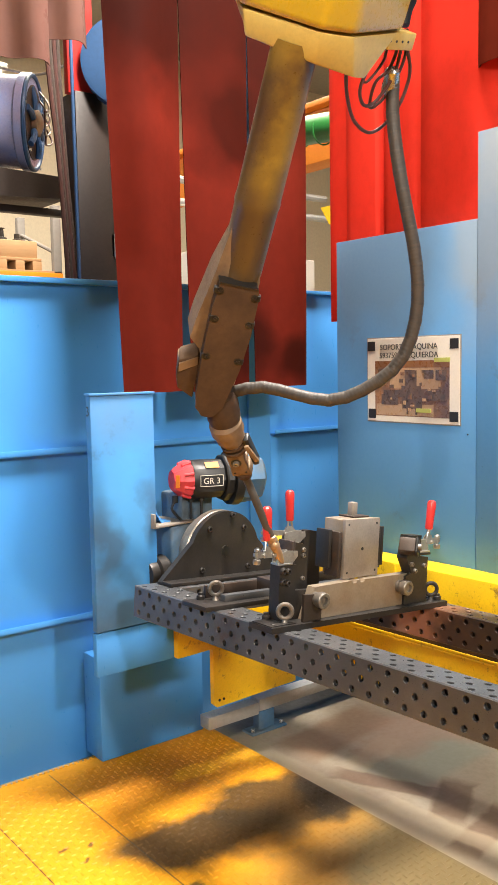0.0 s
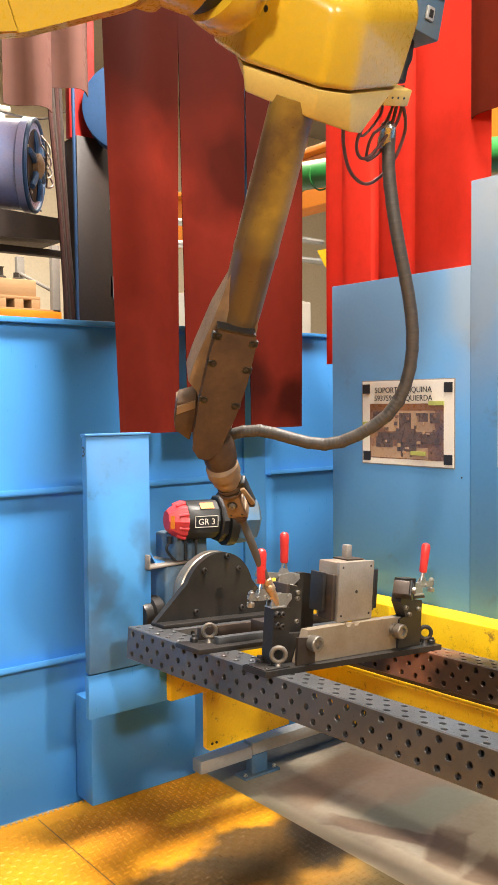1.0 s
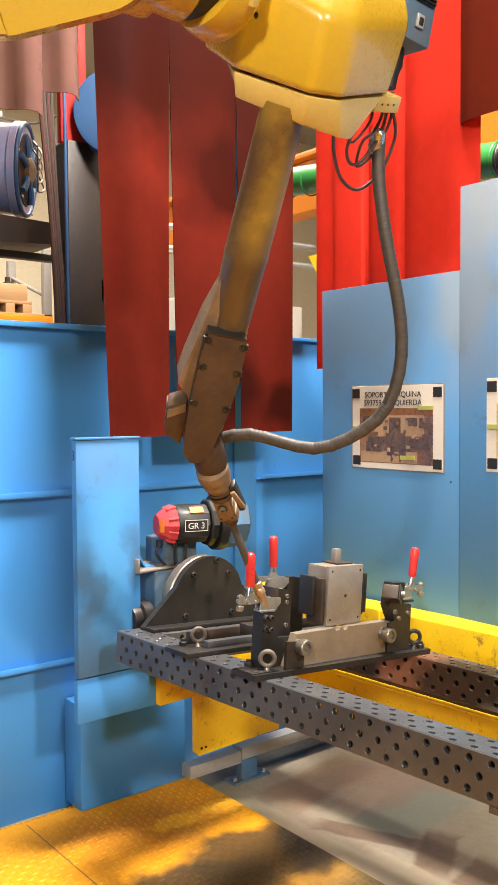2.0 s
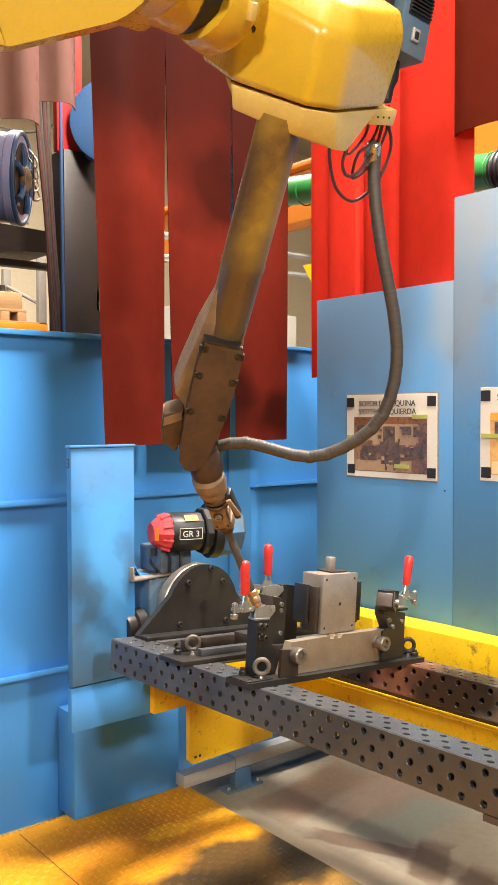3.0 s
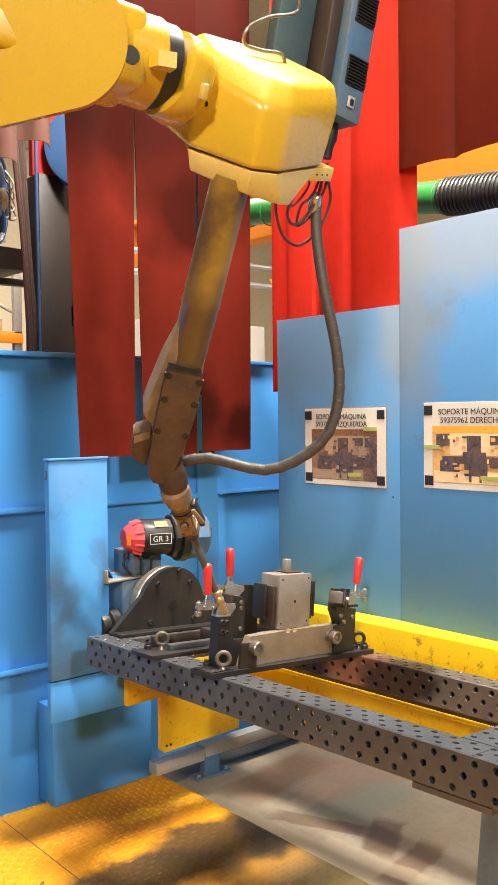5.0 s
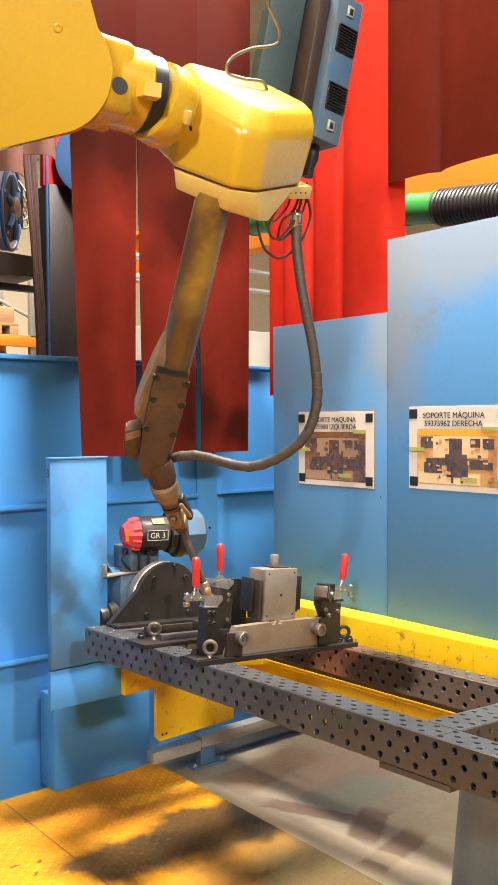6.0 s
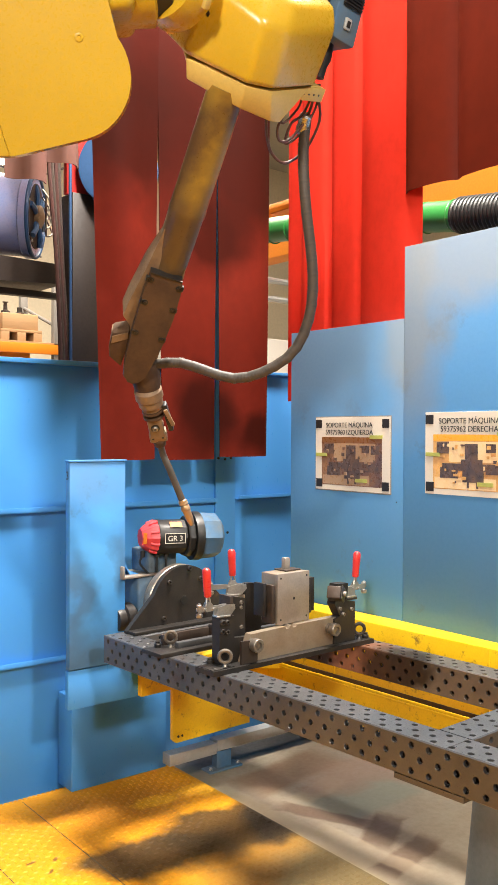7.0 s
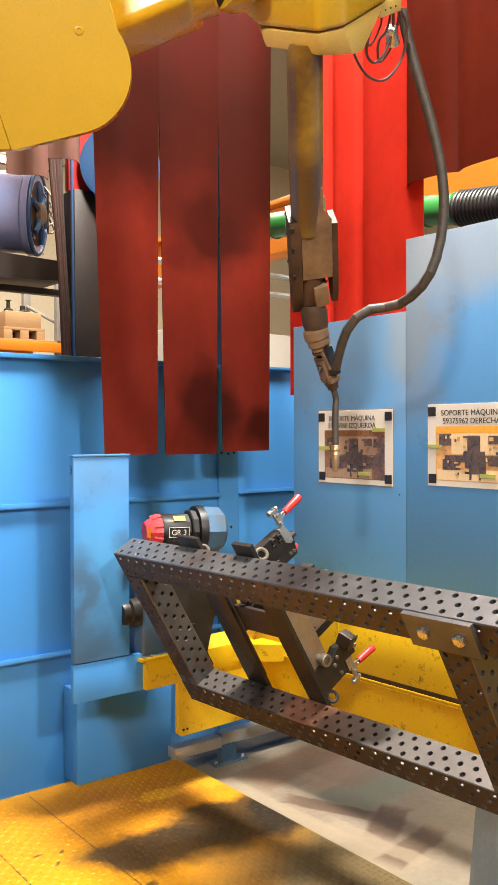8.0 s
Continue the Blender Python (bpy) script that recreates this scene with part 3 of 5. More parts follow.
# ---- curtains ----
def curtain_strip(name, line, z0, z1, material, label, sway=0.0, group="welding curtain strips", narrow=0.0, lean=0.0):
    t = thing(name, Matrix(), label, "curtain", group)
    part("sheet", sheet(line, z0, z1, 0.004, 16, sway, narrow, lean), material, t)
    part("top_clamp", sheet([(x, y - 0.006) for x, y in line], z1 - 0.06, z1 + 0.01, 0.014, 2), galvanised, t, "galvanised clamping strip")
    return t


def bow(x0, x1, y, depth, n=9):
    return [(x0 + (x1 - x0) * k / (n - 1), y - depth * math.sin(math.pi * k / (n - 1)) + 0.012 * math.cos(5 * k / (n - 1) + x0 * 7)) for k in range(n)]


STRIP = "dark red smoke-stained plastic strip hanging over the blue partition"
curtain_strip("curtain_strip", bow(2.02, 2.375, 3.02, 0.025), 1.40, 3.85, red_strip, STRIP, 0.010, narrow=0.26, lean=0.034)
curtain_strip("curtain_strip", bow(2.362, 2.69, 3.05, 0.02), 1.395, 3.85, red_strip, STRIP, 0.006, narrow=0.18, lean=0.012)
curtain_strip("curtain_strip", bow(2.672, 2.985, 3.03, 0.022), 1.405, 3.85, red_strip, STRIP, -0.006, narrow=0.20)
curtain_strip("curtain_strip", bow(1.70, 1.868, 3.02, 0.02), 2.46, 3.85, red_pink, "short dusty pink plastic curtain strip above the partition", 0.01)
curtain_strip("curtain_strip", bow(1.872, 2.03, 3.06, 0.015), 2.56, 3.85, red_pink, "short dusty pink plastic curtain strip above the partition", 0.01)


def panels(edges, x, depth, n=8):
    """Plan line of a curtain of bowed panels with a sharp crease between each two."""
    out = []
    for y0, y1 in zip(edges, edges[1:]):
        for k in range(n):
            f = k / n
            out.append((x + depth * (1 - math.sin(math.pi * min(1, max(0, f)) ) ** 0.4), y0 + (y1 - y0) * f))
    return out + [(x + depth, edges[-1])]


RED = "bright red glossy welding curtain behind the blue panel"
curtain_strip("welding_curtain", panels((2.79, 2.905), 2.975, 0.012), 1.655, 3.85, red_bright, RED, 0, "welding curtains")
curtain_strip("welding_curtain", panels((2.415, 2.61, 2.80), 2.945, 0.035), 1.93, 3.85, red_bright, RED, 0.004, "welding curtains")
curtain_strip("welding_curtain", panels((2.105, 2.42), 2.935, 0.03), 1.92, 3.85, red_bright, RED, 0.004, "welding curtains")
curtain_strip("welding_curtain", panels((0.5, 0.9, 1.25, 1.6, 1.92, 2.165), 2.905, 0.035), 2.425, 3.85, red_sooty, "dark red welding curtain, lifted above the side panel", 0, "welding curtains")


# ---- positioner: guard, headstock, yellow frame ----
FOOT_LEFT = 2.045


def guard_panel():
    t = thing("guard_panel", pose(0, 0, 0), "scorched blue steel guard standing before the headstock", "guard panel")
    part("front_sheet", box(1.886, 2.124, 2.868, 2.90, 0.622, 1.40, 0.004), blue_guard, t)
    part("top_cap", box(1.882, 2.128, 2.864, 2.90, 1.40, 1.408, 0.002), blue_guard, t)
    part("middle_sheet", box(1.884, 2.30, 2.874, 2.90, 0.472, 0.618, 0.003), blue_wall, t)
    lettering("3", 0.045, Matrix.Translation((1.8855, 2.886, 1.335)) @ pose(0, 0, 0, 90, 0, -90), ink, t, "numeral")
    part("foot_box", box(FOOT_LEFT, 2.505, 3.165, 3.29, 0.03, 0.42, 0.004), blue_wall, t)
    part("bent_flap", upright([(2.126, 1.02), (2.130, 1.02), (2.165, 0.955), (2.20, 0.955), (2.20, 0.951), (2.163, 0.951), (2.126, 1.01)], 2.90, 2.97, 0), blue_guard, t)
    part("side_web", box(2.10, 2.29, 2.90, 3.165, 0.52, 0.60, 0.002), blue_wall, t)


guard_panel()

AXIS = (2.289, 2.7, 0.843)
YAW = 3.0


def positioner():
    t = thing("positioner", pose(*AXIS, 0, 0, YAW), "yellow and blue welding positioner with a geared headstock", "positioner")
    # headstock behind the faceplate: gear body, bearing, drum
    part("headstock_body", box(-0.10, 0.16, 0.17, 0.36, -0.24, 0.10, 0.012, 3), blue_cast, t)
    part("drum", lathe([(0, 0.13), (0.0, 0.147), (0.004, 0.151), (0.03, 0.151), (0.035, 0.14), (0.06, 0.135), (0.08, 0.11)], (0.0, 0.025, 0.008), (0, 1, 0), 48), steel_worn, t, "dark worn steel drum ring")
    part("bearing", lathe([(0, 0.028), (0, 0.045), (0.012, 0.048), (0.03, 0.048), (0.035, 0.06), (0.07, 0.06), (0.08, 0.05)], (-0.19, 0.20, -0.06), (1.0, 0.20, -0.06), 28), steel_black, t)
    part("neck", box(-0.03, 0.11, 0.20, 0.33, 0.09, 0.20, 0.01, 2), blue_cast, t)
    tray = join(box(-0.16, 0.03, 0.17, 0.33, 0.10, 0.108, 0.002), box(-0.166, -0.158, 0.17, 0.33, 0.10, 0.15, 0.002))
    part("cable_tray", move(tray, pose(0, 0, 0, 0, 0, 4)), steel_bare, t, "bent sheet tray under the motor, browned by spatter")
    # motor lying across: red cap, black can, flange, cover
    ax = Vector((0.955, -0.28, -0.02)).normalized()
    p = Vector((-0.055, 0.205, 0.252))
    motor = part("motor", lathe([(0.05, 0.05), (0.05, 0.066), (0.056, 0.07), (0.165, 0.07), (0.17, 0.066), (0.17, 0.08), (0.175, 0.084), (0.195, 0.084), (0.20, 0.078)], p, p + ax, 10), black_plastic, t, "black servo motor with a red end cap")
    cap = lathe([(-0.012, 0.02), (-0.012, 0.036), (0.0, 0.046), (0.02, 0.058), (0.032, 0.066), (0.05, 0.068), (0.055, 0.06)], p, p + ax, 8)
    part("end_cap", cap, red_cast, motor, "red ribbed motor end cap")
    q = ax.to_track_quat("Z", "Y").to_matrix()
    for k in range(8):
        a = 2 * math.pi * (k + 0.5) / 8
        v = q @ Vector((math.cos(a), math.sin(a), 0))
        part("cap_rib", rod(p + v * 0.056 + ax * 0.018, p + v * 0.067 + ax * 0.05, 0.006, seg=8), red_cast, motor)
    part("flange", lathe([(0.2, 0.075), (0.2, 0.098), (0.215, 0.10), (0.23, 0.10), (0.235, 0.09)], p, p + ax, 32), black_plastic, motor)
    part("gear_cover", lathe([(0.235, 0.09), (0.25, 0.095), (0.31, 0.09), (0.33, 0.06)], p, p + ax, 8), blue_cast, motor, "scuffed blue-grey gearbox cover")
    side = Vector((-ax.y, ax.x, 0)).normalized() * -1
    up = ax.cross(side) * -1
    if up.z < 0:
        up = -up
    face = Matrix((ax, up, side)).transposed().to_4x4()
    tag = Matrix.Translation(p + ax * 0.112 + side * 0.0705) @ face @ pose(0, 0, 0, 0, 0, 0)
    plate = part("label_plate", box(-0.043, 0.043, -0.02, 0.02, -0.002, 0.001, 0.0006, 1), black_plastic, motor, "black label with a white frame")
    plate.matrix_basis = tag
    for x0, x1, y0, y1 in ((-0.043, 0.043, 0.018, 0.02), (-0.043, 0.043, -0.02, -0.018), (-0.043, -0.041, -0.02, 0.02), (0.041, 0.043, -0.02, 0.02)):
        edge = part("label_edge", box(x0, x1, y0, y1, 0.001, 0.0018, 0), white_print, motor, smooth=0)
        edge.matrix_basis = tag
    lettering("GR 3", 0.03, tag @ Matrix.Translation((0, -0.0105, 0.0012)), white_print, motor)
    warn = part("warning_sticker", box(-0.025, 0.025, -0.012, 0.014, 0, 0.001, 0), amber_beam, motor, smooth=0)
    warn.matrix_basis = Matrix.Translation(p + ax * 0.12 + side * 0.05 + up * 0.052) @ face @ pose(0, 0, 0, -45, 0, 0)
    sticker = part("warning_sticker", box(-0.008, 0.008, -0.022, 0.022, 0, 0.001, 0), amber_beam, motor, smooth=0)
    sticker.matrix_basis = Matrix.Translation(p - ax * 0.005 + side * 0.047) @ face @ pose(0, 0, 0, 0, -50, 0)
    for d, sag in ((0.0, 0.02), (0.06, 0.0), (0.10, 0.0)):
        a = p + ax * d - up * 0.055
        part("plug", rod(a, a - up * 0.025, 0.011, seg=12), black_plastic, motor)
        part("cable", pipe([a - up * 0.02, a - up * 0.05 - ax * sag * 0.5, a - up * 0.095 + ax * sag * 1.5], 0.005, 8), black_plastic, motor)
    # yellow base under the headstock
    part("base_block", box(-0.095, 0.47, 0.155, 0.36, -0.37, -0.255, 0.004), frame_yellow, t)
    part("base_lip", box(-0.12, 0.20, 0.15, 0.37, -0.255, -0.243, 0.002), frame_yellow, t)
    out = [(0.06, -0.575), (0.075, -0.59), (0.47, -0.59), (0.47, -0.37), (0.06, -0.37)]
    part("end_plate", upright(out, 0.155, 0.175, 0.002), frame_yellow, t)
    for x in (0.085, 0.105):
        part("bolt", bolt_head((x, 0.155, -0.565), (0, -1, 0), 0.005, 0.003), black_plastic, t)
    for x in (-0.10, -0.06):
        part("bolt", bolt_head((x, 0.165, -0.243), (0, 0, 1), 0.007, 0.008), steel_bright, t)
    # long box beam beside the table, with a folded seam
    part("long_beam", box(0.47, 0.585, -2.9, 0.30, -0.515, -0.04, 0.005), frame_yellow, t)
    part("seam_strip", join(box(0.455, 0.47, -2.9, 0.10, -0.305, -0.297, 0.001), box(0.455, 0.459, -2.9, 0.10, -0.297, -0.285, 0.001)), frame_yellow, t)
    part("seam_groove", box(0.4665, 0.4705, -2.9, 0.10, -0.296, -0.272, 0), smoked_brown, t, "dark grimy groove along the seam", smooth=0)
    part("inner_gusset", prism([(0.30, 0.10), (0.47, 0.10), (0.47, -0.06), (0.42, -0.02)], -0.31, -0.24, 0.003), frame_yellow, t)
    for y in (-0.35, -1.05, -1.75):
        part("weld_seam", box(0.467, 0.472, y, y + 0.008, -0.28, -0.045, 0.001), frame_yellow, t)


positioner()


def floor_rail():
    t = thing("floor_rail", pose(0, 0, 0, 0, 0, 0), "galvanised square steel rail on blue feet, bolted to the concrete", "rail")
    part("rail", box(2.45, 2.70, 3.05, 3.11, 0.075, 0.125, 0.003), galvanised, t)
    part("rail", box(2.703, 4.0, 3.05, 3.11, 0.085, 0.135, 0.003), galvanised, t)
    for x in (2.70, 3.55):
        part("foot_plate", box(x - 0.05, x + 0.13, 3.03, 3.10, 0.0, 0.010, 0.002), blue_cast, t)
        part("foot_post", box(x, x + 0.08, 3.05, 3.09, 0.008, 0.085, 0.002), blue_cast, t)
        for dx in (-0.035, 0.115):
            part("bolt", bolt_head((x + dx, 3.05, 0.010), (0, 0, 1), 0.008, 0.012), steel_bright, t)


floor_rail()


def tail_guard():
    t = thing("tail_guard", pose(2.665, 1.70, 0, 0, 8, 0), "grey-blue bent sheet guard standing on the concrete", "guard")
    line = [(0.02, -1.2), (0.0, -0.5), (0.0, -0.12), (0.012, -0.05), (0.04, -0.01), (0.09, 0.0), (0.16, 0.0)]
    part("sheet", sheet(line, 0.0, 0.36, 0.004, 6), grey_sheet, t)
    part("hem", box(-0.004, 0.004, -1.2, -0.12, 0.0, 0.06, 0.002), grey_sheet, t)


tail_guard()


# ---- rotating table with real holes ----
PITCH, HOLE = 0.0528, 0.0082


def holed_face(length, width, rows, skip=()):
    """A plate in x (length) and y (width), with staggered rows of countersunk holes, 11 mm deep."""
    bm = bmesh.new()
    h = width / rows
    n = 16
    for r in range(rows):
        y0 = r * h
        off = PITCH / 2 if r % 2 else 0.0
        xs = [0.0]
        k = 0
        while True:
            x = off + PITCH * (k + 0.5)
            if x + PITCH / 2 > length:
                break
            xs.append(x)
            k += 1
        x_start = off
        cells = [(x_start + PITCH * i, x_start + PITCH * (i + 1)) for i in range(len(xs) - 1)]
        if off:
            quad(bm, 0, off, y0, y0 + h)
        end = cells[-1][1]
        if end < length - 1e-5:
            quad(bm, end, length, y0, y0 + h)
        for x0, x1 in cells:
            cx, cy = (x0 + x1) / 2, y0 + h / 2
            rim = []
            for s in range(4):
                a, b = ((x0, y0), (x1, y0), (x1, y0 + h), (x0, y0 + h))[s], ((x1, y0), (x1, y0 + h), (x0, y0 + h), (x0, y0))[s]
                for q in range(4):
                    rim.append((a[0] + (b[0] - a[0]) * q / 4, a[1] + (b[1] - a[1]) * q / 4))
            outer = [bm.verts.new((x, y, 0)) for x, y in rim]
            hole, deep, edge = [], [], []
            for x, y in rim:
                a = math.atan2(y - cy, x - cx)
                edge.append(bm.verts.new((cx + HOLE * 1.12 * math.cos(a), cy + HOLE * 1.12 * math.sin(a), 0)))
                hole.append(bm.verts.new((cx + HOLE * math.cos(a), cy + HOLE * math.sin(a), -0.0010)))
                deep.append(bm.verts.new((cx + HOLE * math.cos(a), cy + HOLE * math.sin(a), -0.011)))
            for i in range(n):
                j = (i + 1) % n
                bm.faces.new((outer[i], outer[j], edge[j], edge[i]))
                bm.faces.new((edge[i], edge[j], hole[j], hole[i]))
                bm.faces.new((hole[i], hole[j], deep[j], deep[i]))
    return bm


def quad(bm, x0, x1, y0, y1):
    bm.faces.new([bm.verts.new(c) for c in ((x0, y0, 0), (x1, y0, 0), (x1, y1, 0), (x0, y1, 0))])


def holed_tube(length, size=0.1):
    """A square tube along x with holes in all four sides and plain chamfered corners."""
    c = 0.003
    w = size - 2 * c
    bms = []
    for k in range(4):
        f = holed_face(length, w, 3)
        bms.append(move(f, Matrix.Rotation(radians(90 * k), 4, "X") @ Matrix.Translation((0, -w / 2, size / 2))))
        e = bmesh.new()
        quad(e, 0, length, -c * 0.7072, c * 0.7072)
        bms.append(move(e, Matrix.Rotation(radians(90 * k + 45), 4, "X") @ Matrix.Translation((0, 0, (size / 2 - c / 2) * 1.41421 + 0.0))))
    return join(*bms)


def end_cap(x):
    return box(x - 0.003, x, -0.0498, 0.0498, -0.0498, 0.0498, 0.002, 1)


TOP = -0.069
table = thing("welding_table", pose(*AXIS, 0, 4.83, YAW), "dark perforated steel tilting frame on the positioner", "welding table")


def dark_underside(ob):
    # Sooty dark steel on downward faces, with their shade put into the colour.
    ob.data.materials.append(steel_dark)
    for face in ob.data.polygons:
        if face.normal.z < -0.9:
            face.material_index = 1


def build_table():
    mid = TOP - 0.05
    for u in (-0.288, 0.318):
        b = part("side_beam", join(holed_tube(2.9), end_cap(0.0)), steel_table if u < 0 else steel_far, table, smooth=20)
        dark_underside(b)
        b.matrix_basis = Matrix.Translation((u, 0.036, mid)) @ pose(0, 0, 0, 0, 0, -90)
        for v in (-0.30, -1.53):
            wear = part("end_seam", box(-0.0505, 0.0505, v - 1.2 - 0.001, v - 1.2 + 0.001, 0.0496, 0.0503, 0), steel_black, b, smooth=0)
            wear.matrix_basis = pose(0, 0, 0, 0, 0, 90)
    for v in (-0.014, -1.42):
        b = part("cross_beam", holed_tube(0.504), steel_table, table, smooth=20)
        dark_underside(b)
        b.matrix_basis = Matrix.Translation((-0.237, v, mid))
    # flat joint plate under the near beam, with two large bolts
    part("joint_plate", prism([(-0.337, -1.515), (-0.237, -1.515), (-0.237, -1.31), (-0.337, -1.31)], TOP - 0.114, TOP - 0.1005, 0.002), steel_table, table)
    for v in (-1.365, -1.47):
        part("joint_bolt", lathe([(0, 0.017), (0.010, 0.017), (0.012, 0.014)], (-0.288, v, TOP - 0.114), (-0.288, v, -2), 6), steel_bright, table, smooth=0)
    # faceplate bracket: triangle with a round head
    r = 0.150
    arc = [(r * math.cos(radians(a)), 0.008 + r * math.sin(radians(a))) for a in range(20, 161, 7)]
    out = [(-0.262, TOP), (0.262, TOP), (0.262, TOP + 0.008)] + arc + [(-0.262, TOP + 0.008)]
    part("faceplate_bracket", upright(out, 0.0, 0.022, 0.002), steel_black, table, "black steel triangular bracket with a rounded head")
    part("foot_flange", box(-0.262, 0.262, -0.05, 0.0, TOP, TOP + 0.012, 0.002), steel_black, table)
    hub = part("hub_hole", lathe([(0.0005, 0.0205), (-0.0015, 0.0215), (-0.0015, 0.016), (0.0005, 0.0155)], (0.0, 0.0, 0.022), (0.0, -1, 0.022), 24), steel_black, table)
    part("hub_bore", lathe([(0, 0.0155), (0.001, 0.0155)], (0.0, -0.0012, 0.022), (0, 1, 0.022), 24), black_plastic, table)
    for x, z in ((-0.075, 0.10), (0.075, 0.10), (-0.10, -0.035), (0.10, -0.035), (0.02, 0.145)):
        part("bolt", bolt_head((x, 0, z), (0, -1, 0), 0.010, 0.008), steel_black, table)


build_table()

# ---- fixture on the table ----
fixture = thing("welding_fixture", pose(*AXIS, 0, 4.83, YAW), "black steel welding fixture with red-handled clamps, bolted to the table", "fixture")


def eye_bolt(name, p, axis, parent, material):
    p = Vector(p)
    return part(name, join(ring(p, axis, 0.0185, 0.0062), lathe([(0, 0.012), (0.006, 0.013), (0.012, 0.008), (0.02, 0.007)], p - Vector((0, 0, 0.042)), p, 16)), material, parent)


def toggle_clamp(base, turn, tilt, parent, lever_at):
    """A vertical toggle clamp: base bracket, links, bar with spindle, and a dipped red grip standing at lever_at along the bar."""
    m = Matrix.Translation(base) @ pose(0, 0, 0, 0, 0, turn)
    c = part("toggle_clamp", box(-0.022, 0.026, -0.017, 0.017, 0.0, 0.005, 0.001), steel_zinc, parent, "zinc toggle clamp with a red grip")
    c.matrix_basis = m
    for y in (-0.010, 0.010):
        out = [(-0.022, 0.004), (0.030, 0.004), (0.046, 0.022), (0.044, 0.036), (0.010, 0.038), (-0.018, 0.030)]
        part("side_plate", upright(out, y - 0.0015, y + 0.0015, 0.0006, 1), steel_zinc, c)
        link = [(lever_at - 0.020, 0.030), (lever_at - 0.012, 0.020), (lever_at + 0.022, 0.022), (lever_at + 0.020, 0.034), (lever_at + 0.006, 0.050), (lever_at - 0.010, 0.050)]
        part("link", upright(link, y * 0.45 - 0.0013, y * 0.45 + 0.0013, 0.0006, 1), steel_zinc, c)
    part("bar", upright([(-0.088, 0.026), (-0.080, 0.020), (0.020, 0.024), (0.020, 0.036), (-0.080, 0.038), (-0.088, 0.034)], -0.0028, 0.0028, 0.001, 1), steel_zinc, c)
    part("spindle", join(rod((-0.078, 0, 0.012), (-0.078, 0, 0.048), 0.004, seg=12), lathe([(0, 0.009), (0.004, 0.0105), (0.012, 0.0105), (0.014, 0.006)], (-0.078, 0, 0.004), (-0.078, 0, 1), 14), bolt_head((-0.078, 0, 0.038), (0, 0, 1), 0.0085, 0.007), bolt_head((-0.078, 0, 0.012), (0, 0, 1), 0.0085, 0.006)), steel_zinc, c)
    for x, z in ((lever_at + 0.016, 0.028), (lever_at - 0.012, 0.028), (0.036, 0.028)):
        part("pivot", rod((x, -0.0135, z), (x, 0.0135, z), 0.005, seg=12), steel_zinc, c)
    lean = Matrix.Translation((lever_at, 0, 0.040)) @ pose(0, 0, 0, 0, tilt, 0)
    yoke = join(rod((-0.010, -0.004, 0), (-0.003, 0, 0.032), 0.0034, seg=8), rod((0.010, 0.004, 0), (0.003, 0, 0.032), 0.0034, seg=8))
    part("lever", move(yoke, lean), steel_zinc, c)
    grip = lathe([(0.026, 0.006), (0.026, 0.0105), (0.032, 0.0120), (0.055, 0.0122), (0.085, 0.0132), (0.104, 0.0138), (0.112, 0.0115), (0.116, 0.006)], (0, 0, 0), (0, 0, 1), 20)
    part("grip", move(grip, lean), red_grip, c, "red vinyl grip")
    return c


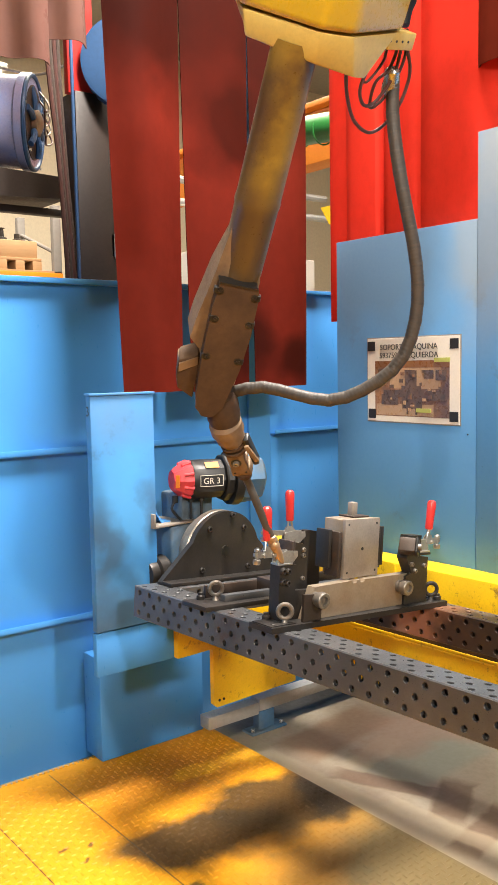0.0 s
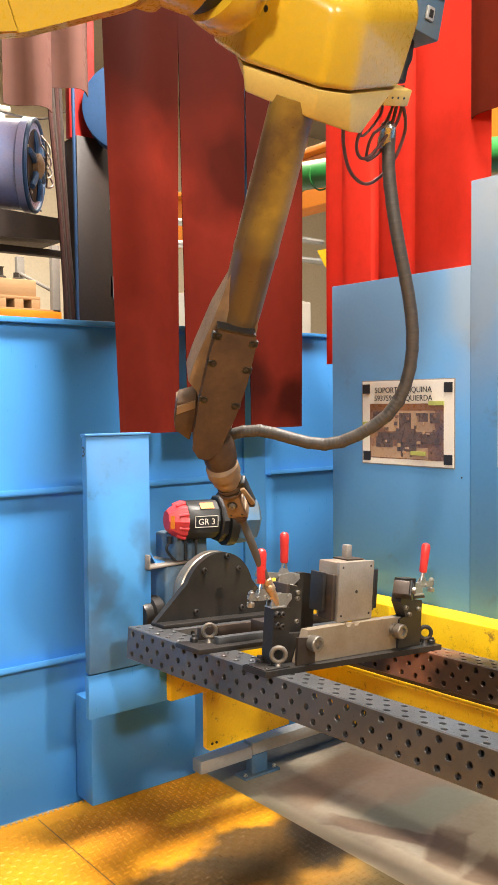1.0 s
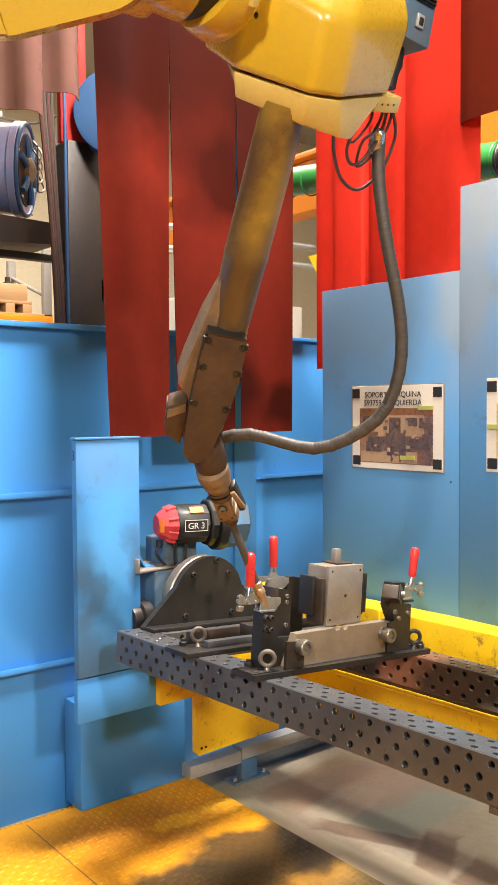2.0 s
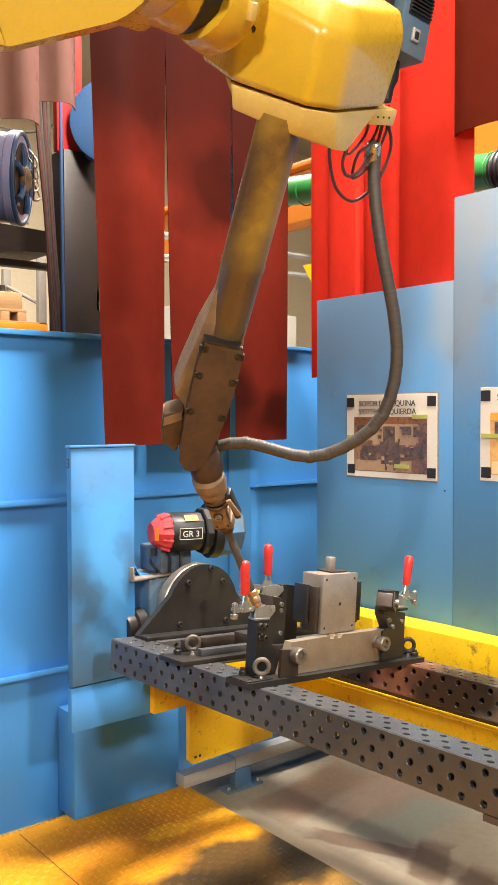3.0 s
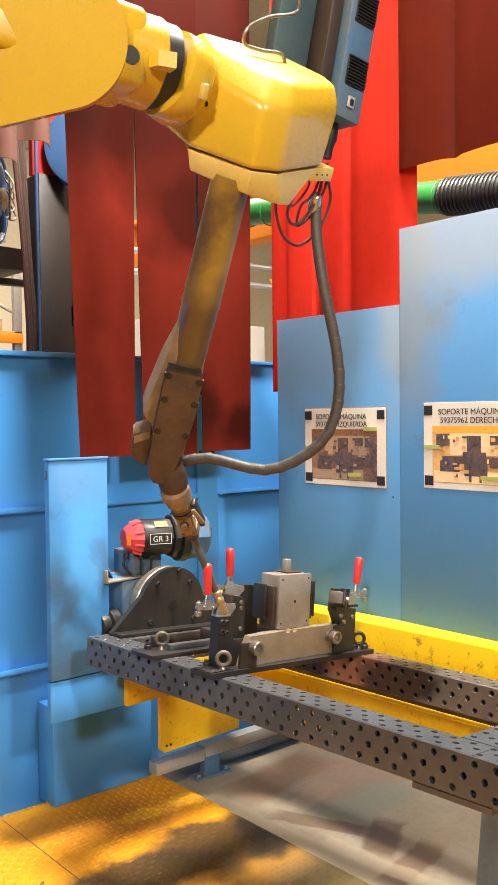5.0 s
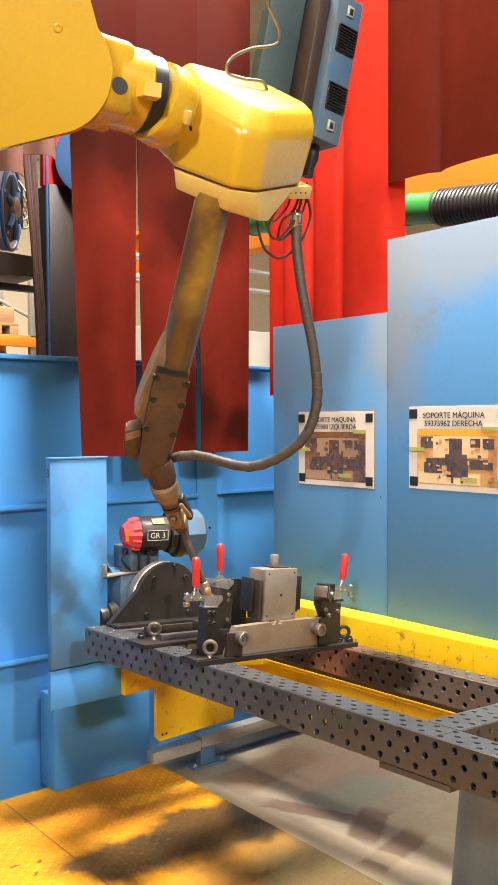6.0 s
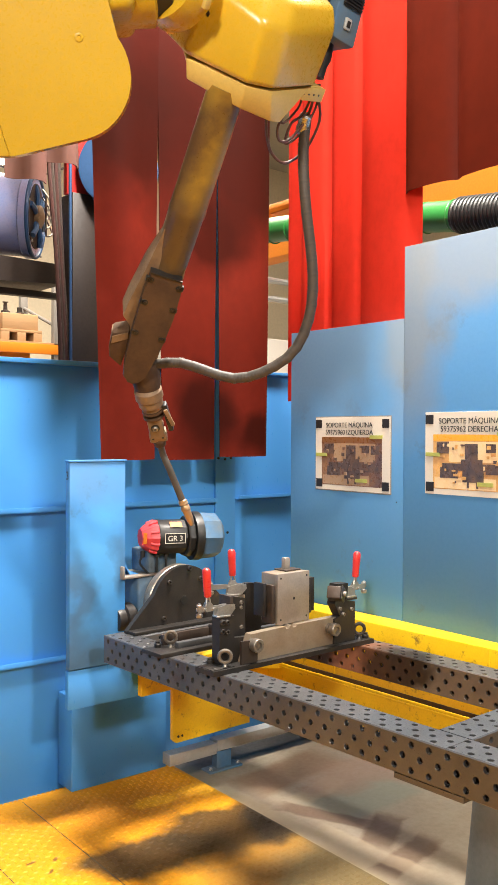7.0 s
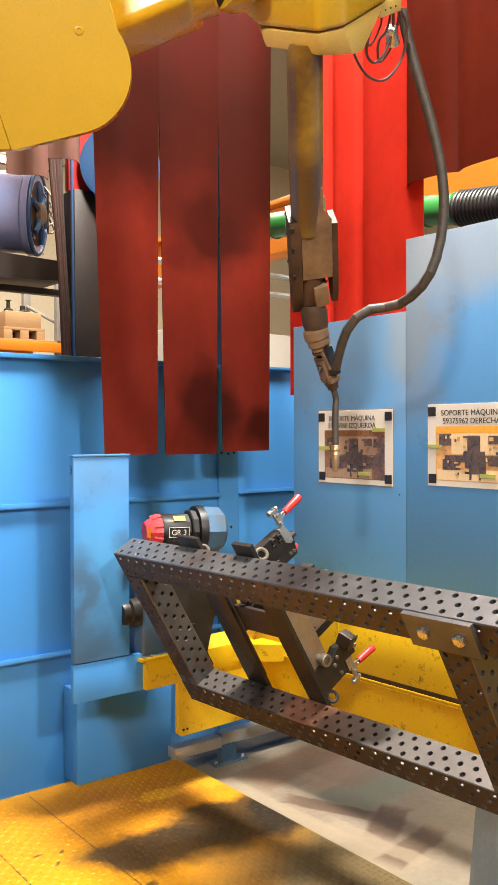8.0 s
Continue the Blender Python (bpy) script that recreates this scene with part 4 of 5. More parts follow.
def build_fixture():
    f = fixture
    part("base_plate", prism([(-0.378, -0.648), (0.333, -0.668), (0.333, -0.585), (-0.378, -0.558)], TOP, TOP + 0.015, 0.0015), steel_black, f)
    part("base_step", box(-0.376, -0.285, -0.640, -0.566, TOP + 0.0155, TOP + 0.018, 0.001), steel_black, f)
    for u, v in ((-0.355, -0.625), (0.312, -0.605)):
        part("cap_screw", bolt_head((u, v, TOP + 0.015), (0, 0, 1), 0.007, 0.005), steel_black, f)
    # second bar nearer the faceplate, with its ribs
    part("cross_bar", box(-0.376, 0.34, -0.372, -0.262, TOP, TOP + 0.014, 0.0015), steel_black, f)
    part("cross_bar_rib", box(-0.30, 0.30, -0.275, -0.262, TOP + 0.014, TOP + 0.050, 0.0015), steel_dark, f)
    part("cross_bar_rib", box(-0.285, 0.25, -0.345, -0.322, TOP + 0.014, TOP + 0.034, 0.0015), steel_table, f)
    part("bar_block", box(-0.10, 0.06, -0.335, -0.27, TOP + 0.014, TOP + 0.060, 0.003), steel_dark, f)
    for p, ax, mt in (((-0.288, -0.305, -0.022), (0.55, 0.83, 0), steel_worn), ((-0.312, -0.622, -0.022), (0.6, 0.8, 0), steel_worn), ((0.285, -0.640, -0.018), (0.6, 0.8, 0), steel_black)):
        eye_bolt("eye_bolt", p, ax, f, mt)
    for p in ((-0.325, -0.282), (-0.325, -0.565), (0.318, -0.640)):
        part("clamping_bolt", join(bolt_head((p[0], p[1], TOP + 0.014), (0, 0, 1), 0.012, 0.014), rod((p[0], p[1], TOP + 0.026), (p[0], p[1], TOP + 0.034), 0.008, seg=14)), steel_black, f)
    # long upright support bar, pale with spatter, with black ends
    part("support_bar", upright([(-0.245, TOP + 0.016), (0.175, TOP + 0.016), (0.175, 0.038), (-0.012, 0.038), (-0.016, 0.030), (-0.030, 0.030), (-0.034, 0.038), (-0.044, 0.038), (-0.048, 0.030), (-0.062, 0.030), (-0.066, 0.038), (-0.215, 0.034)], -0.632, -0.604, 0.002), steel_heat, f, "bare steel bar spattered and heat-tinted")
    left = [(-0.318, TOP + 0.016), (-0.195, TOP + 0.016), (-0.195, 0.020), (-0.258, 0.024), (-0.258, 0.094), (-0.318, 0.094)]
    part("left_upright", upright(left, -0.602, -0.565, 0.002), steel_black, f)
    part("left_toe", upright([(-0.262, TOP + 0.016), (-0.195, TOP + 0.016), (-0.195, 0.016), (-0.262, 0.020)], -0.642, -0.633, 0.002), steel_dark, f)
    part("left_back_plate", upright([(-0.262, 0.02), (-0.196, 0.02), (-0.196, 0.140), (-0.262, 0.154)], -0.582, -0.562, 0.002), steel_black, f)
    part("left_side_plate", box(-0.274, -0.2625, -0.60, -0.545, 0.025, 0.156, 0.0015), steel_dark, f)
    for w in (0.128, 0.112, 0.05):
        part("cap_screw", bolt_head((-0.215, -0.582, w), (0, -1, 0), 0.0065, 0.006), steel_worn, f)
    right = [(0.158, TOP + 0.016), (0.262, TOP + 0.016), (0.262, 0.082), (0.222, 0.088), (0.226, 0.150), (0.172, 0.152), (0.160, 0.084), (0.186, 0.040), (0.160, 0.032)]
    part("right_upright", upright(right, -0.64, -0.603, 0.002), steel_black, f)
    part("right_back_plate", box(0.214, 0.262, -0.601, -0.58, 0.02, 0.10, 0.002), steel_dark, f)
    for u in (-0.214, 0.139):
        part("locating_pin", lathe([(0, 0.018), (0.010, 0.018), (0.011, 0.016), (0.016, 0.016), (0.017, 0.021), (0.021, 0.022), (0.036, 0.022), (0.039, 0.0195), (0.039, 0.012), (0.030, 0.011), (0.030, 0.0065), (0.034, 0.006), (0.034, 0.0)], (u, -0.6325, 0.004), (u, -1.6, 0.004), 28), steel_worn, f, "knurled steel locating pin")
    for u, w in ((-0.309, 0.080), (-0.291, 0.078), (-0.309, 0.052), (-0.291, 0.047)):
        part("cap_screw", bolt_head((u, -0.602, w), (0, -1, 0), 0.0088, 0.010), steel_black, f)
    for u, w in ((0.182, 0.066), (0.20, 0.045), (0.242, 0.058)):
        part("cap_screw", bolt_head((u, -0.64, w), (0, -1, 0), 0.007, 0.008), steel_worn, f)
    # the held block with its face plate, side plates and stub
    part("held_block", box(-0.072, 0.070, -0.60, -0.520, 0.042, 0.204, 0.003), steel_heat, f, "bare steel block browned by heat")
    part("face_plate", box(-0.082, 0.064, -0.612, -0.600, 0.040, 0.207, 0.0015), steel_bare, f, "flat steel plate with small screw holes")
    for u, w in ((-0.068, 0.192), (0.050, 0.192), (-0.068, 0.056), (0.050, 0.056)):
        part("plate_screw", bolt_head((u, -0.612, w), (0, -1, 0), 0.0035, 0.0008), steel_black, f)
    part("plate_hole", rod((-0.008, -0.6125, 0.121), (-0.008, -0.611, 0.121), 0.005, seg=14), black_plastic, f)
    part("stub", box(0.004, 0.028, -0.556, -0.536, 0.203, 0.247, 0.003), steel_bare, f)
    part("stub_foot", box(-0.01, 0.06, -0.575, -0.515, 0.204, 0.209, 0.002), steel_dark, f)
    part("side_plate", box(-0.101, -0.088, -0.606, -0.555, 0.046, 0.172, 0.0015), steel_dark, f)
    part("side_plate", box(-0.124, -0.112, -0.590, -0.540, 0.070, 0.178, 0.0015), steel_black, f)
    part("side_spacer", box(-0.112, -0.1015, -0.58, -0.555, 0.09, 0.15, 0.001), steel_black, f)
    part("side_plate", box(0.078, 0.090, -0.596, -0.53, 0.058, 0.178, 0.0015), steel_black, f)
    part("side_plate", box(0.098, 0.112, -0.588, -0.53, 0.062, 0.176, 0.0015), steel_black, f)
    # rear clamp tower
    part("rear_tower", upright([(-0.072, -0.04), (0.0, -0.04), (0.0, 0.146), (-0.050, 0.154), (-0.072, 0.154)], -0.44, -0.42, 0.002), steel_black, f)
    part("rear_tower_cheek", box(-0.072, -0.056, -0.419, -0.37, -0.04, 0.12, 0.002), steel_dark, f)
    part("rear_tower_arm", box(0.0005, 0.075, -0.438, -0.412, 0.066, 0.084, 0.002), steel_black, f)
    part("rear_tower_foot", box(-0.085, 0.02, -0.57, -0.376, TOP + 0.0155, -0.041, 0.002), steel_dark, f)
    part("set_screw", join(rod((0.0, -0.43, 0.118), (0.03, -0.43, 0.118), 0.0055, seg=12), bolt_head((0.022, -0.43, 0.118), (1, 0, 0), 0.011, 0.012)), steel_bright, f)
    part("set_screw", join(rod((0.0, -0.43, 0.06), (0.022, -0.43, 0.06), 0.0055, seg=12), bolt_head((0.014, -0.43, 0.06), (1, 0, 0), 0.009, 0.009)), steel_bright, f)
    part("rear_clamp_seat", box(-0.150, -0.073, -0.44, -0.40, 0.102, 0.116, 0.002), steel_heat, f)
    part("rear_clamp_post", box(-0.12, -0.088, -0.435, -0.405, -0.04, 0.1015, 0.002), steel_dark, f)
    part("right_block", move(box(-0.024, 0.024, -0.024, 0.024, -0.021, 0.021, 0.004), Matrix.Translation((0.148, -0.652, 0.124)) @ pose(0, 0, 0, 0, 24, 30)), steel_dark, f)
    part("block_cheek", move(box(-0.026, 0.026, -0.030, -0.0245, -0.024, 0.024, 0.002), Matrix.Translation((0.148, -0.652, 0.124)) @ pose(0, 0, 0, 0, 24, 30)), steel_black, f)
    part("block_screw", move(rod((0, -0.030, 0), (0, -0.040, 0), 0.010, seg=14), Matrix.Translation((0.148, -0.652, 0.124)) @ pose(0, 0, 0, 0, 24, 30)), steel_worn, f)
    part("right_clamp_seat", box(0.224, 0.275, -0.64, -0.60, 0.0885, 0.096, 0.002), steel_black, f)
    toggle_clamp((-0.300, -0.586, 0.0945), -8, -4, f, -0.046)
    toggle_clamp((-0.112, -0.42, 0.1165), -25, -3, f, 0.0)
    toggle_clamp((0.252, -0.620, 0.0965), 180, -6, f, -0.030)


build_fixture()


# ---- welding robot ----
ELBOW = Vector((1.736, 1.684, 2.083))
EZ = Vector((-0.124, -0.506, 0.853)).normalized()
EX = Vector((0.988, 0.0115, 0.151))
EX = (EX - EZ * EX.dot(EZ)).normalized()
EY = EZ.cross(EX)
E_TURN = Matrix((EX, EY, EZ)).transposed().to_4x4()
E_POSE = Matrix.Translation(ELBOW) @ E_TURN

robot = thing("welding_robot", Matrix(), "yellow six-axis welding robot, its forearm browned by smoke", "robot")


def shell(*rings):
    """A closed body through rings of as many corners each, from the lowest up."""
    bm = bmesh.new()
    vs = [[bm.verts.new(p) for p in r] for r in rings]
    n = len(rings[0])
    bm.faces.new(vs[0][::-1])
    bm.faces.new(vs[-1])
    for a, b in zip(vs, vs[1:]):
        for k in range(n):
            bm.faces.new((a[k], a[(k + 1) % n], b[(k + 1) % n], b[k]))
    bmesh.ops.recalc_face_normals(bm, faces=bm.faces)
    return bm


HUB = Vector((-0.117, 0.115, 0.20))


def build_robot():
    # shoulder: broad rounded link beside the elbow
    sh = [(-0.42, 0.42), (-0.10, 0.42)]
    sh += [(-0.122 + 0.128 * math.cos(radians(a)), 0.045 + 0.128 * math.sin(radians(a))) for a in range(38, -80, -7)]
    sh += [(-0.24, -0.118), (-0.42, -0.135)]
    shoulder = part("shoulder_link", upright(sh, 0.0, 0.05, 0.010, 3), robot_yellow, robot, "broad flat yellow shoulder link with a rounded end")
    shoulder.matrix_basis = Matrix.Translation((1.348, 1.52, 2.213)) @ pose(0, 0, 0, 14, 0, -33)
    low = [(-0.45, -0.132), (-0.25, -0.118), (-0.29, 0.02), (-0.45, 0.05)]
    part("shoulder_cover", upright(low, -0.012, 0.0, 0.004), robot_yellow, shoulder)
    part("cover_screw", bolt_head((-0.10, 0.0, 0.12), (0, -1, 0), 0.009, 0.002), robot_yellow, shoulder)
    part("mounting_column", join(box(0.35, 1.0, 1.75, 2.15, 2.65, 7.01, 0.02, 3), box(0.6, 1.10, 1.72, 1.95, 2.40, 2.75, 0.02, 3)), robot_yellow, robot, "yellow overhead robot mounting column")
    # upper arm end: neck with a bore and a stop lug, beside the dark ring
    neck = part("upper_arm", box(-0.40, 0.02, -0.075, 0.09, -0.092, 0.075, 0.022, 3), robot_yellow, robot, "yellow upper arm end with a round bore")
    part("bore", rod((-0.020, -0.0765, -0.036), (-0.020, -0.06, -0.036), 0.019, seg=24), black_plastic, neck)
    part("stop_lug", prism([(0.02, -0.075), (0.066, -0.08), (0.066, -0.108), (0.030, -0.096)], -0.050, -0.018, 0.004), robot_yellow, neck)
    part("arm_head", lathe([(0, 0.078), (0.008, 0.092), (0.084, 0.095), (0.090, 0.088)], (-0.022, 0.015, 0.0), (1, 0.015, 0.0), 36), robot_yellow, neck)
    part("joint_ring", lathe([(0, 0.080), (0.004, 0.089), (0.036, 0.089), (0.040, 0.08)], (0.064, 0.015, 0), (1, 0.015, 0), 36), black_plastic, neck, "dark joint seal ring")
    # elbow housing
    low = [(-0.085, 0.075, 0.068), (-0.02, -0.08, 0.066), (0.053, -0.098, 0.066), (0.246, -0.041, 0.066), (0.31, 0.06, 0.066), (0.26, 0.22, 0.066), (-0.03, 0.24, 0.066)]
    mid = [(-0.064, 0.088, 0.225), (-0.012, -0.066, 0.20), (0.058, -0.083, 0.195), (0.260, -0.034, 0.20), (0.325, 0.06, 0.205), (0.27, 0.22, 0.235), (-0.01, 0.24, 0.255)]
    top = [(-0.022, 0.128, 0.277), (0.045, 0.0, 0.252), (0.095, -0.04, 0.244), (0.272, 0.005, 0.246), (0.30, 0.07, 0.25), (0.25, 0.2, 0.268), (0.02, 0.22, 0.288)]
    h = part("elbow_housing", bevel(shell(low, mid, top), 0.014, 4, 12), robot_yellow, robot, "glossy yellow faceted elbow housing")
    # Right-end faces get the paler copy, their reflected light painted in.
    h.data.materials.append(robot_lit_pale)
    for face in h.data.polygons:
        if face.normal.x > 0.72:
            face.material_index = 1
    ring_at, ring_axis = HUB, Vector((0.93, -0.10, -0.36))
    part("flange", lathe([(0, 0.082), (0.004, 0.093), (0.02, 0.096), (0.052, 0.097), (0.066, 0.09)], ring_at - ring_axis * 0.030, ring_at + ring_axis, 48), robot_yellow, h)
    part("flange_latch", move(box(-0.008, 0.008, -0.008, 0.008, -0.016, 0.016, 0.003), Matrix.Translation(ring_at + Vector((0.004, -0.099, 0.0)))), robot_lit_pale, h)
    low = [(-0.072, 0.06, 0.018), (0.0, -0.062, 0.005), (0.088, -0.085, -0.012), (0.125, -0.08, -0.015), (0.20, 0.03, 0.0), (0.15, 0.15, 0.01), (0.0, 0.15, 0.018)]
    top = [(-0.080, 0.07, 0.062), (-0.015, -0.074, 0.062), (0.055, -0.091, 0.062), (0.24, -0.036, 0.062), (0.28, 0.06, 0.062), (0.20, 0.18, 0.062), (0.0, 0.2, 0.062)]
    part("skirt", bevel(shell(low, top), 0.004, 2, 12), robot_lit_pale, h)
    part("cover_screw", rod((-0.064, 0.060, 0.165), (-0.05, 0.062, 0.165), 0.0065, seg=12), black_plastic, h)
    part("cable_bracket", box(0.222, 0.30, -0.035, 0.03, 0.028, 0.062, 0.003), robot_lit_pale, h)
    for k in range(4):
        part("bracket_screw", rod((0.225 + 0.018 * k, -0.036, 0.045), (0.225 + 0.018 * k, -0.03, 0.045), 0.0025, seg=8), black_plastic, h)
    # loose cables under the bracket
    loops = (([(0.295, 0.0, 0.055), (0.301, -0.004, 0.02), (0.295, -0.008, -0.031), (0.257, -0.01, -0.082), (0.225, -0.008, -0.087), (0.207, -0.004, -0.051), (0.235, 0.0, 0.01), (0.25, 0.0, 0.04)], 0.0038),
             ([(0.30, 0.0, 0.06), (0.320, -0.004, 0.026), (0.351, -0.006, -0.031), (0.335, -0.008, -0.105), (0.278, -0.008, -0.147), (0.216, -0.006, -0.124), (0.176, -0.002, -0.071), (0.160, 0.004, -0.02), (0.155, 0.01, 0.02)], 0.0038),
             ([(0.285, 0.01, 0.05), (0.298, 0.004, 0.021), (0.284, 0.0, -0.02), (0.257, 0.0, -0.041), (0.252, 0.0, -0.072), (0.262, 0.0, -0.098), (0.30, 0.0, -0.07), (0.325, 0.0, 0.0), (0.32, 0.01, 0.06)], 0.0034),
             ([(0.265, 0.01, 0.04), (0.262, 0.0, 0.0), (0.225, 0.0, -0.045), (0.215, 0.01, -0.02), (0.212, 0.02, 0.02)], 0.003))
    for pts, r in loops:
        part("loose_cable", pipe(pts, r, 8), cable_red, h)
    # forearm tube
    tube = lathe([(0.0, 0.046), (0.02, 0.0455), (0.16, 0.0465), (0.30, 0.047), (0.308, 0.0482), (0.318, 0.0482), (0.326, 0.0465), (0.46, 0.0455), (0.53, 0.043)], (0.002, -0.001, 0.03), (-0.022, 0.014, -0.97), 40)
    part("forearm", tube, smoked_yellow, h, "yellow forearm tube browned by smoke")
    # rolling wrist: two cover plates with a fairing between them, open below
    w = part("wrist", lathe([(0.60, 0.03), (0.62, 0.040), (0.70, 0.042), (0.775, 0.036), (0.80, 0.034)], (-0.016, 0.0, 0), (-0.016, 0, -1), 30), smoked_brown, robot, "brown scorched wrist casing")
    fair = upright([(-0.046, -0.33), (0.022, -0.36), (0.029, -0.42), (0.031, -0.45), (0.030, -0.60), (0.026, -0.645), (-0.064, -0.645), (-0.072, -0.625), (-0.096, -0.600), (-0.090, -0.552), (-0.068, -0.44)], -0.03, 0.058, 0.006, 3)
    for v in fair.verts:
        if v.co.z > -0.425:
            v.co.y = v.co.y * (0.62 if v.co.z < -0.34 else 0.3)
    part("fairing", fair, smoked_tan, w, "tan sooty fairing widening from the tube")
    cover = [(-0.058, -0.444), (0.024, -0.450), (0.030, -0.466), (0.031, -0.563), (0.023, -0.656), (0.014, -0.701), (0.004, -0.758), (-0.012, -0.781), (-0.026, -0.787), (-0.042, -0.784), (-0.057, -0.764), (-0.064, -0.727), (-0.067, -0.627), (-0.065, -0.50)]
    part("front_cover", upright(cover, -0.062, -0.031, 0.006, 3), smoked_brown, w)
    part("cover_seam", upright([(-0.060, -0.447), (0.025, -0.453), (0.025, -0.449), (-0.060, -0.443)], -0.0635, -0.03, 0), black_plastic, w, smooth=0)
    rear = [(-0.056, -0.47), (0.022, -0.47), (0.030, -0.56), (0.024, -0.70), (0.006, -0.745), (-0.04, -0.745), (-0.064, -0.70), (-0.067, -0.60)]
    part("rear_cover", upright(rear, 0.0585, 0.076, 0.005, 2), smoked_brown, w)
    for x, z in ((-0.056, -0.463), (-0.055, -0.530), (-0.057, -0.624), (0.0205, -0.471), (0.0205, -0.536), (0.0145, -0.630)):
        part("cover_recess", join(rod((x, -0.0632, z), (x, -0.05, z), 0.0085, seg=14), box(x - 0.002 if x > 0 else x - 0.013, x + 0.013 if x > 0 else x + 0.002, -0.0632, -0.05, z - 0.0075, z + 0.0075, 0.002)), black_plastic, w, smooth=50)
        part("recess_screw", bolt_head((x, -0.0636, z), (0, -1, 0), 0.0045, 0.0022), steel_black, w)
    part("wrist_motor", bevel(shell([(-0.104, -0.03, -0.735), (-0.066, -0.034, -0.757), (-0.060, 0.03, -0.757), (-0.098, 0.03, -0.735)], [(-0.113, -0.032, -0.70), (-0.064, -0.036, -0.69), (-0.060, 0.034, -0.69), (-0.107, 0.034, -0.70)], [(-0.112, -0.03, -0.660), (-0.070, -0.034, -0.640), (-0.066, 0.032, -0.640), (-0.106, 0.032, -0.660)]), 0.004, 2, 15), smoked_brown, w)
    part("motor_cover", upright([(-0.110, -0.667), (-0.072, -0.645), (-0.068, -0.664), (-0.108, -0.688)], -0.036, 0.03, 0.003), smoked_tan, w)
    part("knuckle_cap", bevel(shell([(0.018, 0.004, -0.748), (0.034, 0.008, -0.748), (0.034, 0.048, -0.735), (0.0, 0.05, -0.735)], [(0.014, -0.002, -0.675), (0.036, 0.0, -0.675), (0.036, 0.042, -0.668), (0.0, 0.046, -0.668)]), 0.003, 2, 15), smoked_tan, w, "tan cap over the wrist knuckle")
    # tool side: gooseneck in the wrist's own frame
    F, C, T = Vector((0.043, -0.021, -0.855)), Vector((0.122, -0.026, -1.025)), Vector((0.256, -0.152, -1.193))
    D, B = (C - F).normalized(), (T - C).normalized()
    K = F - D * 0.035
    S = Vector((D.z, 0, -D.x)).normalized()
    torch = part("torch", lathe([(0, 0.03), (0.01, 0.04), (0.035, 0.041), (0.04, 0.036), (0.06, 0.036), (0.064, 0.03), (0.075, 0.03)], K - D * 0.01, K + D, 28), smoked_tan, robot, "spattered welding torch on the wrist flange")
    part("wrist_flange", lathe([(0, 0.036), (0.02, 0.042), (0.06, 0.040), (0.09, 0.032)], Vector((0.0, 0.0, -0.755)), K + D * 0.02, 28), smoked_brown, torch)
    m = Matrix((S, D.cross(S), D)).transposed().to_4x4()
    R3 = m.to_3x3()
    clampb = join(box(-0.022, 0.022, -0.024, 0.004, 0.092, 0.168, 0.004), box(-0.026, 0.026, -0.02, 0.022, 0.150, 0.178, 0.004))
    part("torch_clamp", move(clampb, Matrix.Translation(K) @ m), smoked_tan, torch)
    part("clamp_wing", move(box(-0.036, -0.024, -0.018, 0.016, 0.120, 0.168, 0.003), Matrix.Translation(K) @ m @ pose(0, 0, 0, 0, 6, 0)), smoked_tan, torch)
    part("clamp_rear", move(box(-0.018, 0.020, 0.006, 0.026, 0.062, 0.146, 0.004), Matrix.Translation(K) @ m), smoked_brown, torch)
    part("clamp_bore", rod(K + R3 @ Vector((0.002, -0.0245, 0.122)), K + R3 @ Vector((0.002, -0.02, 0.122)), 0.0135, seg=18), black_plastic, torch)
    part("clamp_bolt", bolt_head(K + R3 @ Vector((0.002, -0.0245, 0.122)), R3 @ Vector((0, -1, 0)), 0.0085, 0.008), steel_worn, torch)
    for sx in (-0.014, 0.015):
        part("clamp_screw", rod(K + R3 @ Vector((sx, -0.0248, 0.160)), K + R3 @ Vector((sx, -0.02, 0.160)), 0.0032, seg=10), black_plastic, torch)
    part("clamp_strap", move(box(-0.006, 0.006, -0.030, -0.022, 0.064, 0.124, 0.002), Matrix.Translation(K) @ m @ pose(-0.022, 0, 0, 0, -14, 0)), smoked_tan, torch)
    part("shock_mount", move(box(-0.040, -0.024, -0.014, 0.014, 0.058, 0.152, 0.004), Matrix.Translation(K) @ m @ pose(0, 0, 0, 0, -4, 0)), black_plastic, torch)
    for d in (0.066, 0.085):
        part("mount_ring", lathe([(0, 0.02), (0.002, 0.031), (0.010, 0.031), (0.012, 0.02)], K + D * d, K + D * 2, 24), smoked_brown, torch)
    part("collar", lathe([(0, 0.02), (0.01, 0.023), (0.02, 0.018), (0.028, 0.018), (0.032, 0.014)], K + D * 0.172, K + D, 20), smoked_brown, torch)
    N = C + B * 0.165
    part("torch_neck", pipe([K + D * 0.195, C + (D + B) * 0.008, C + B * 0.06, N], 0.0105, 14), rubber_hose, torch, "dark welding torch neck")
    part("nozzle", lathe([(0, 0.009), (0.004, 0.0135), (0.016, 0.0145), (0.018, 0.011), (0.024, 0.0145), (0.034, 0.0145), (0.036, 0.0125), (0.06, 0.012), (0.08, 0.0085), (0.086, 0.005)], N - B * 0.002, N + B, 20), copper, torch, "copper gas nozzle crusted with spatter")
    return h, w, neck, torch


housing, wrist, neck, torch = build_robot()

# wire feeder riding on the elbow
feeder = thing("wire_feeder", E_POSE, "blue-grey wire feeder box with black handles on the robot arm", "wire feeder")


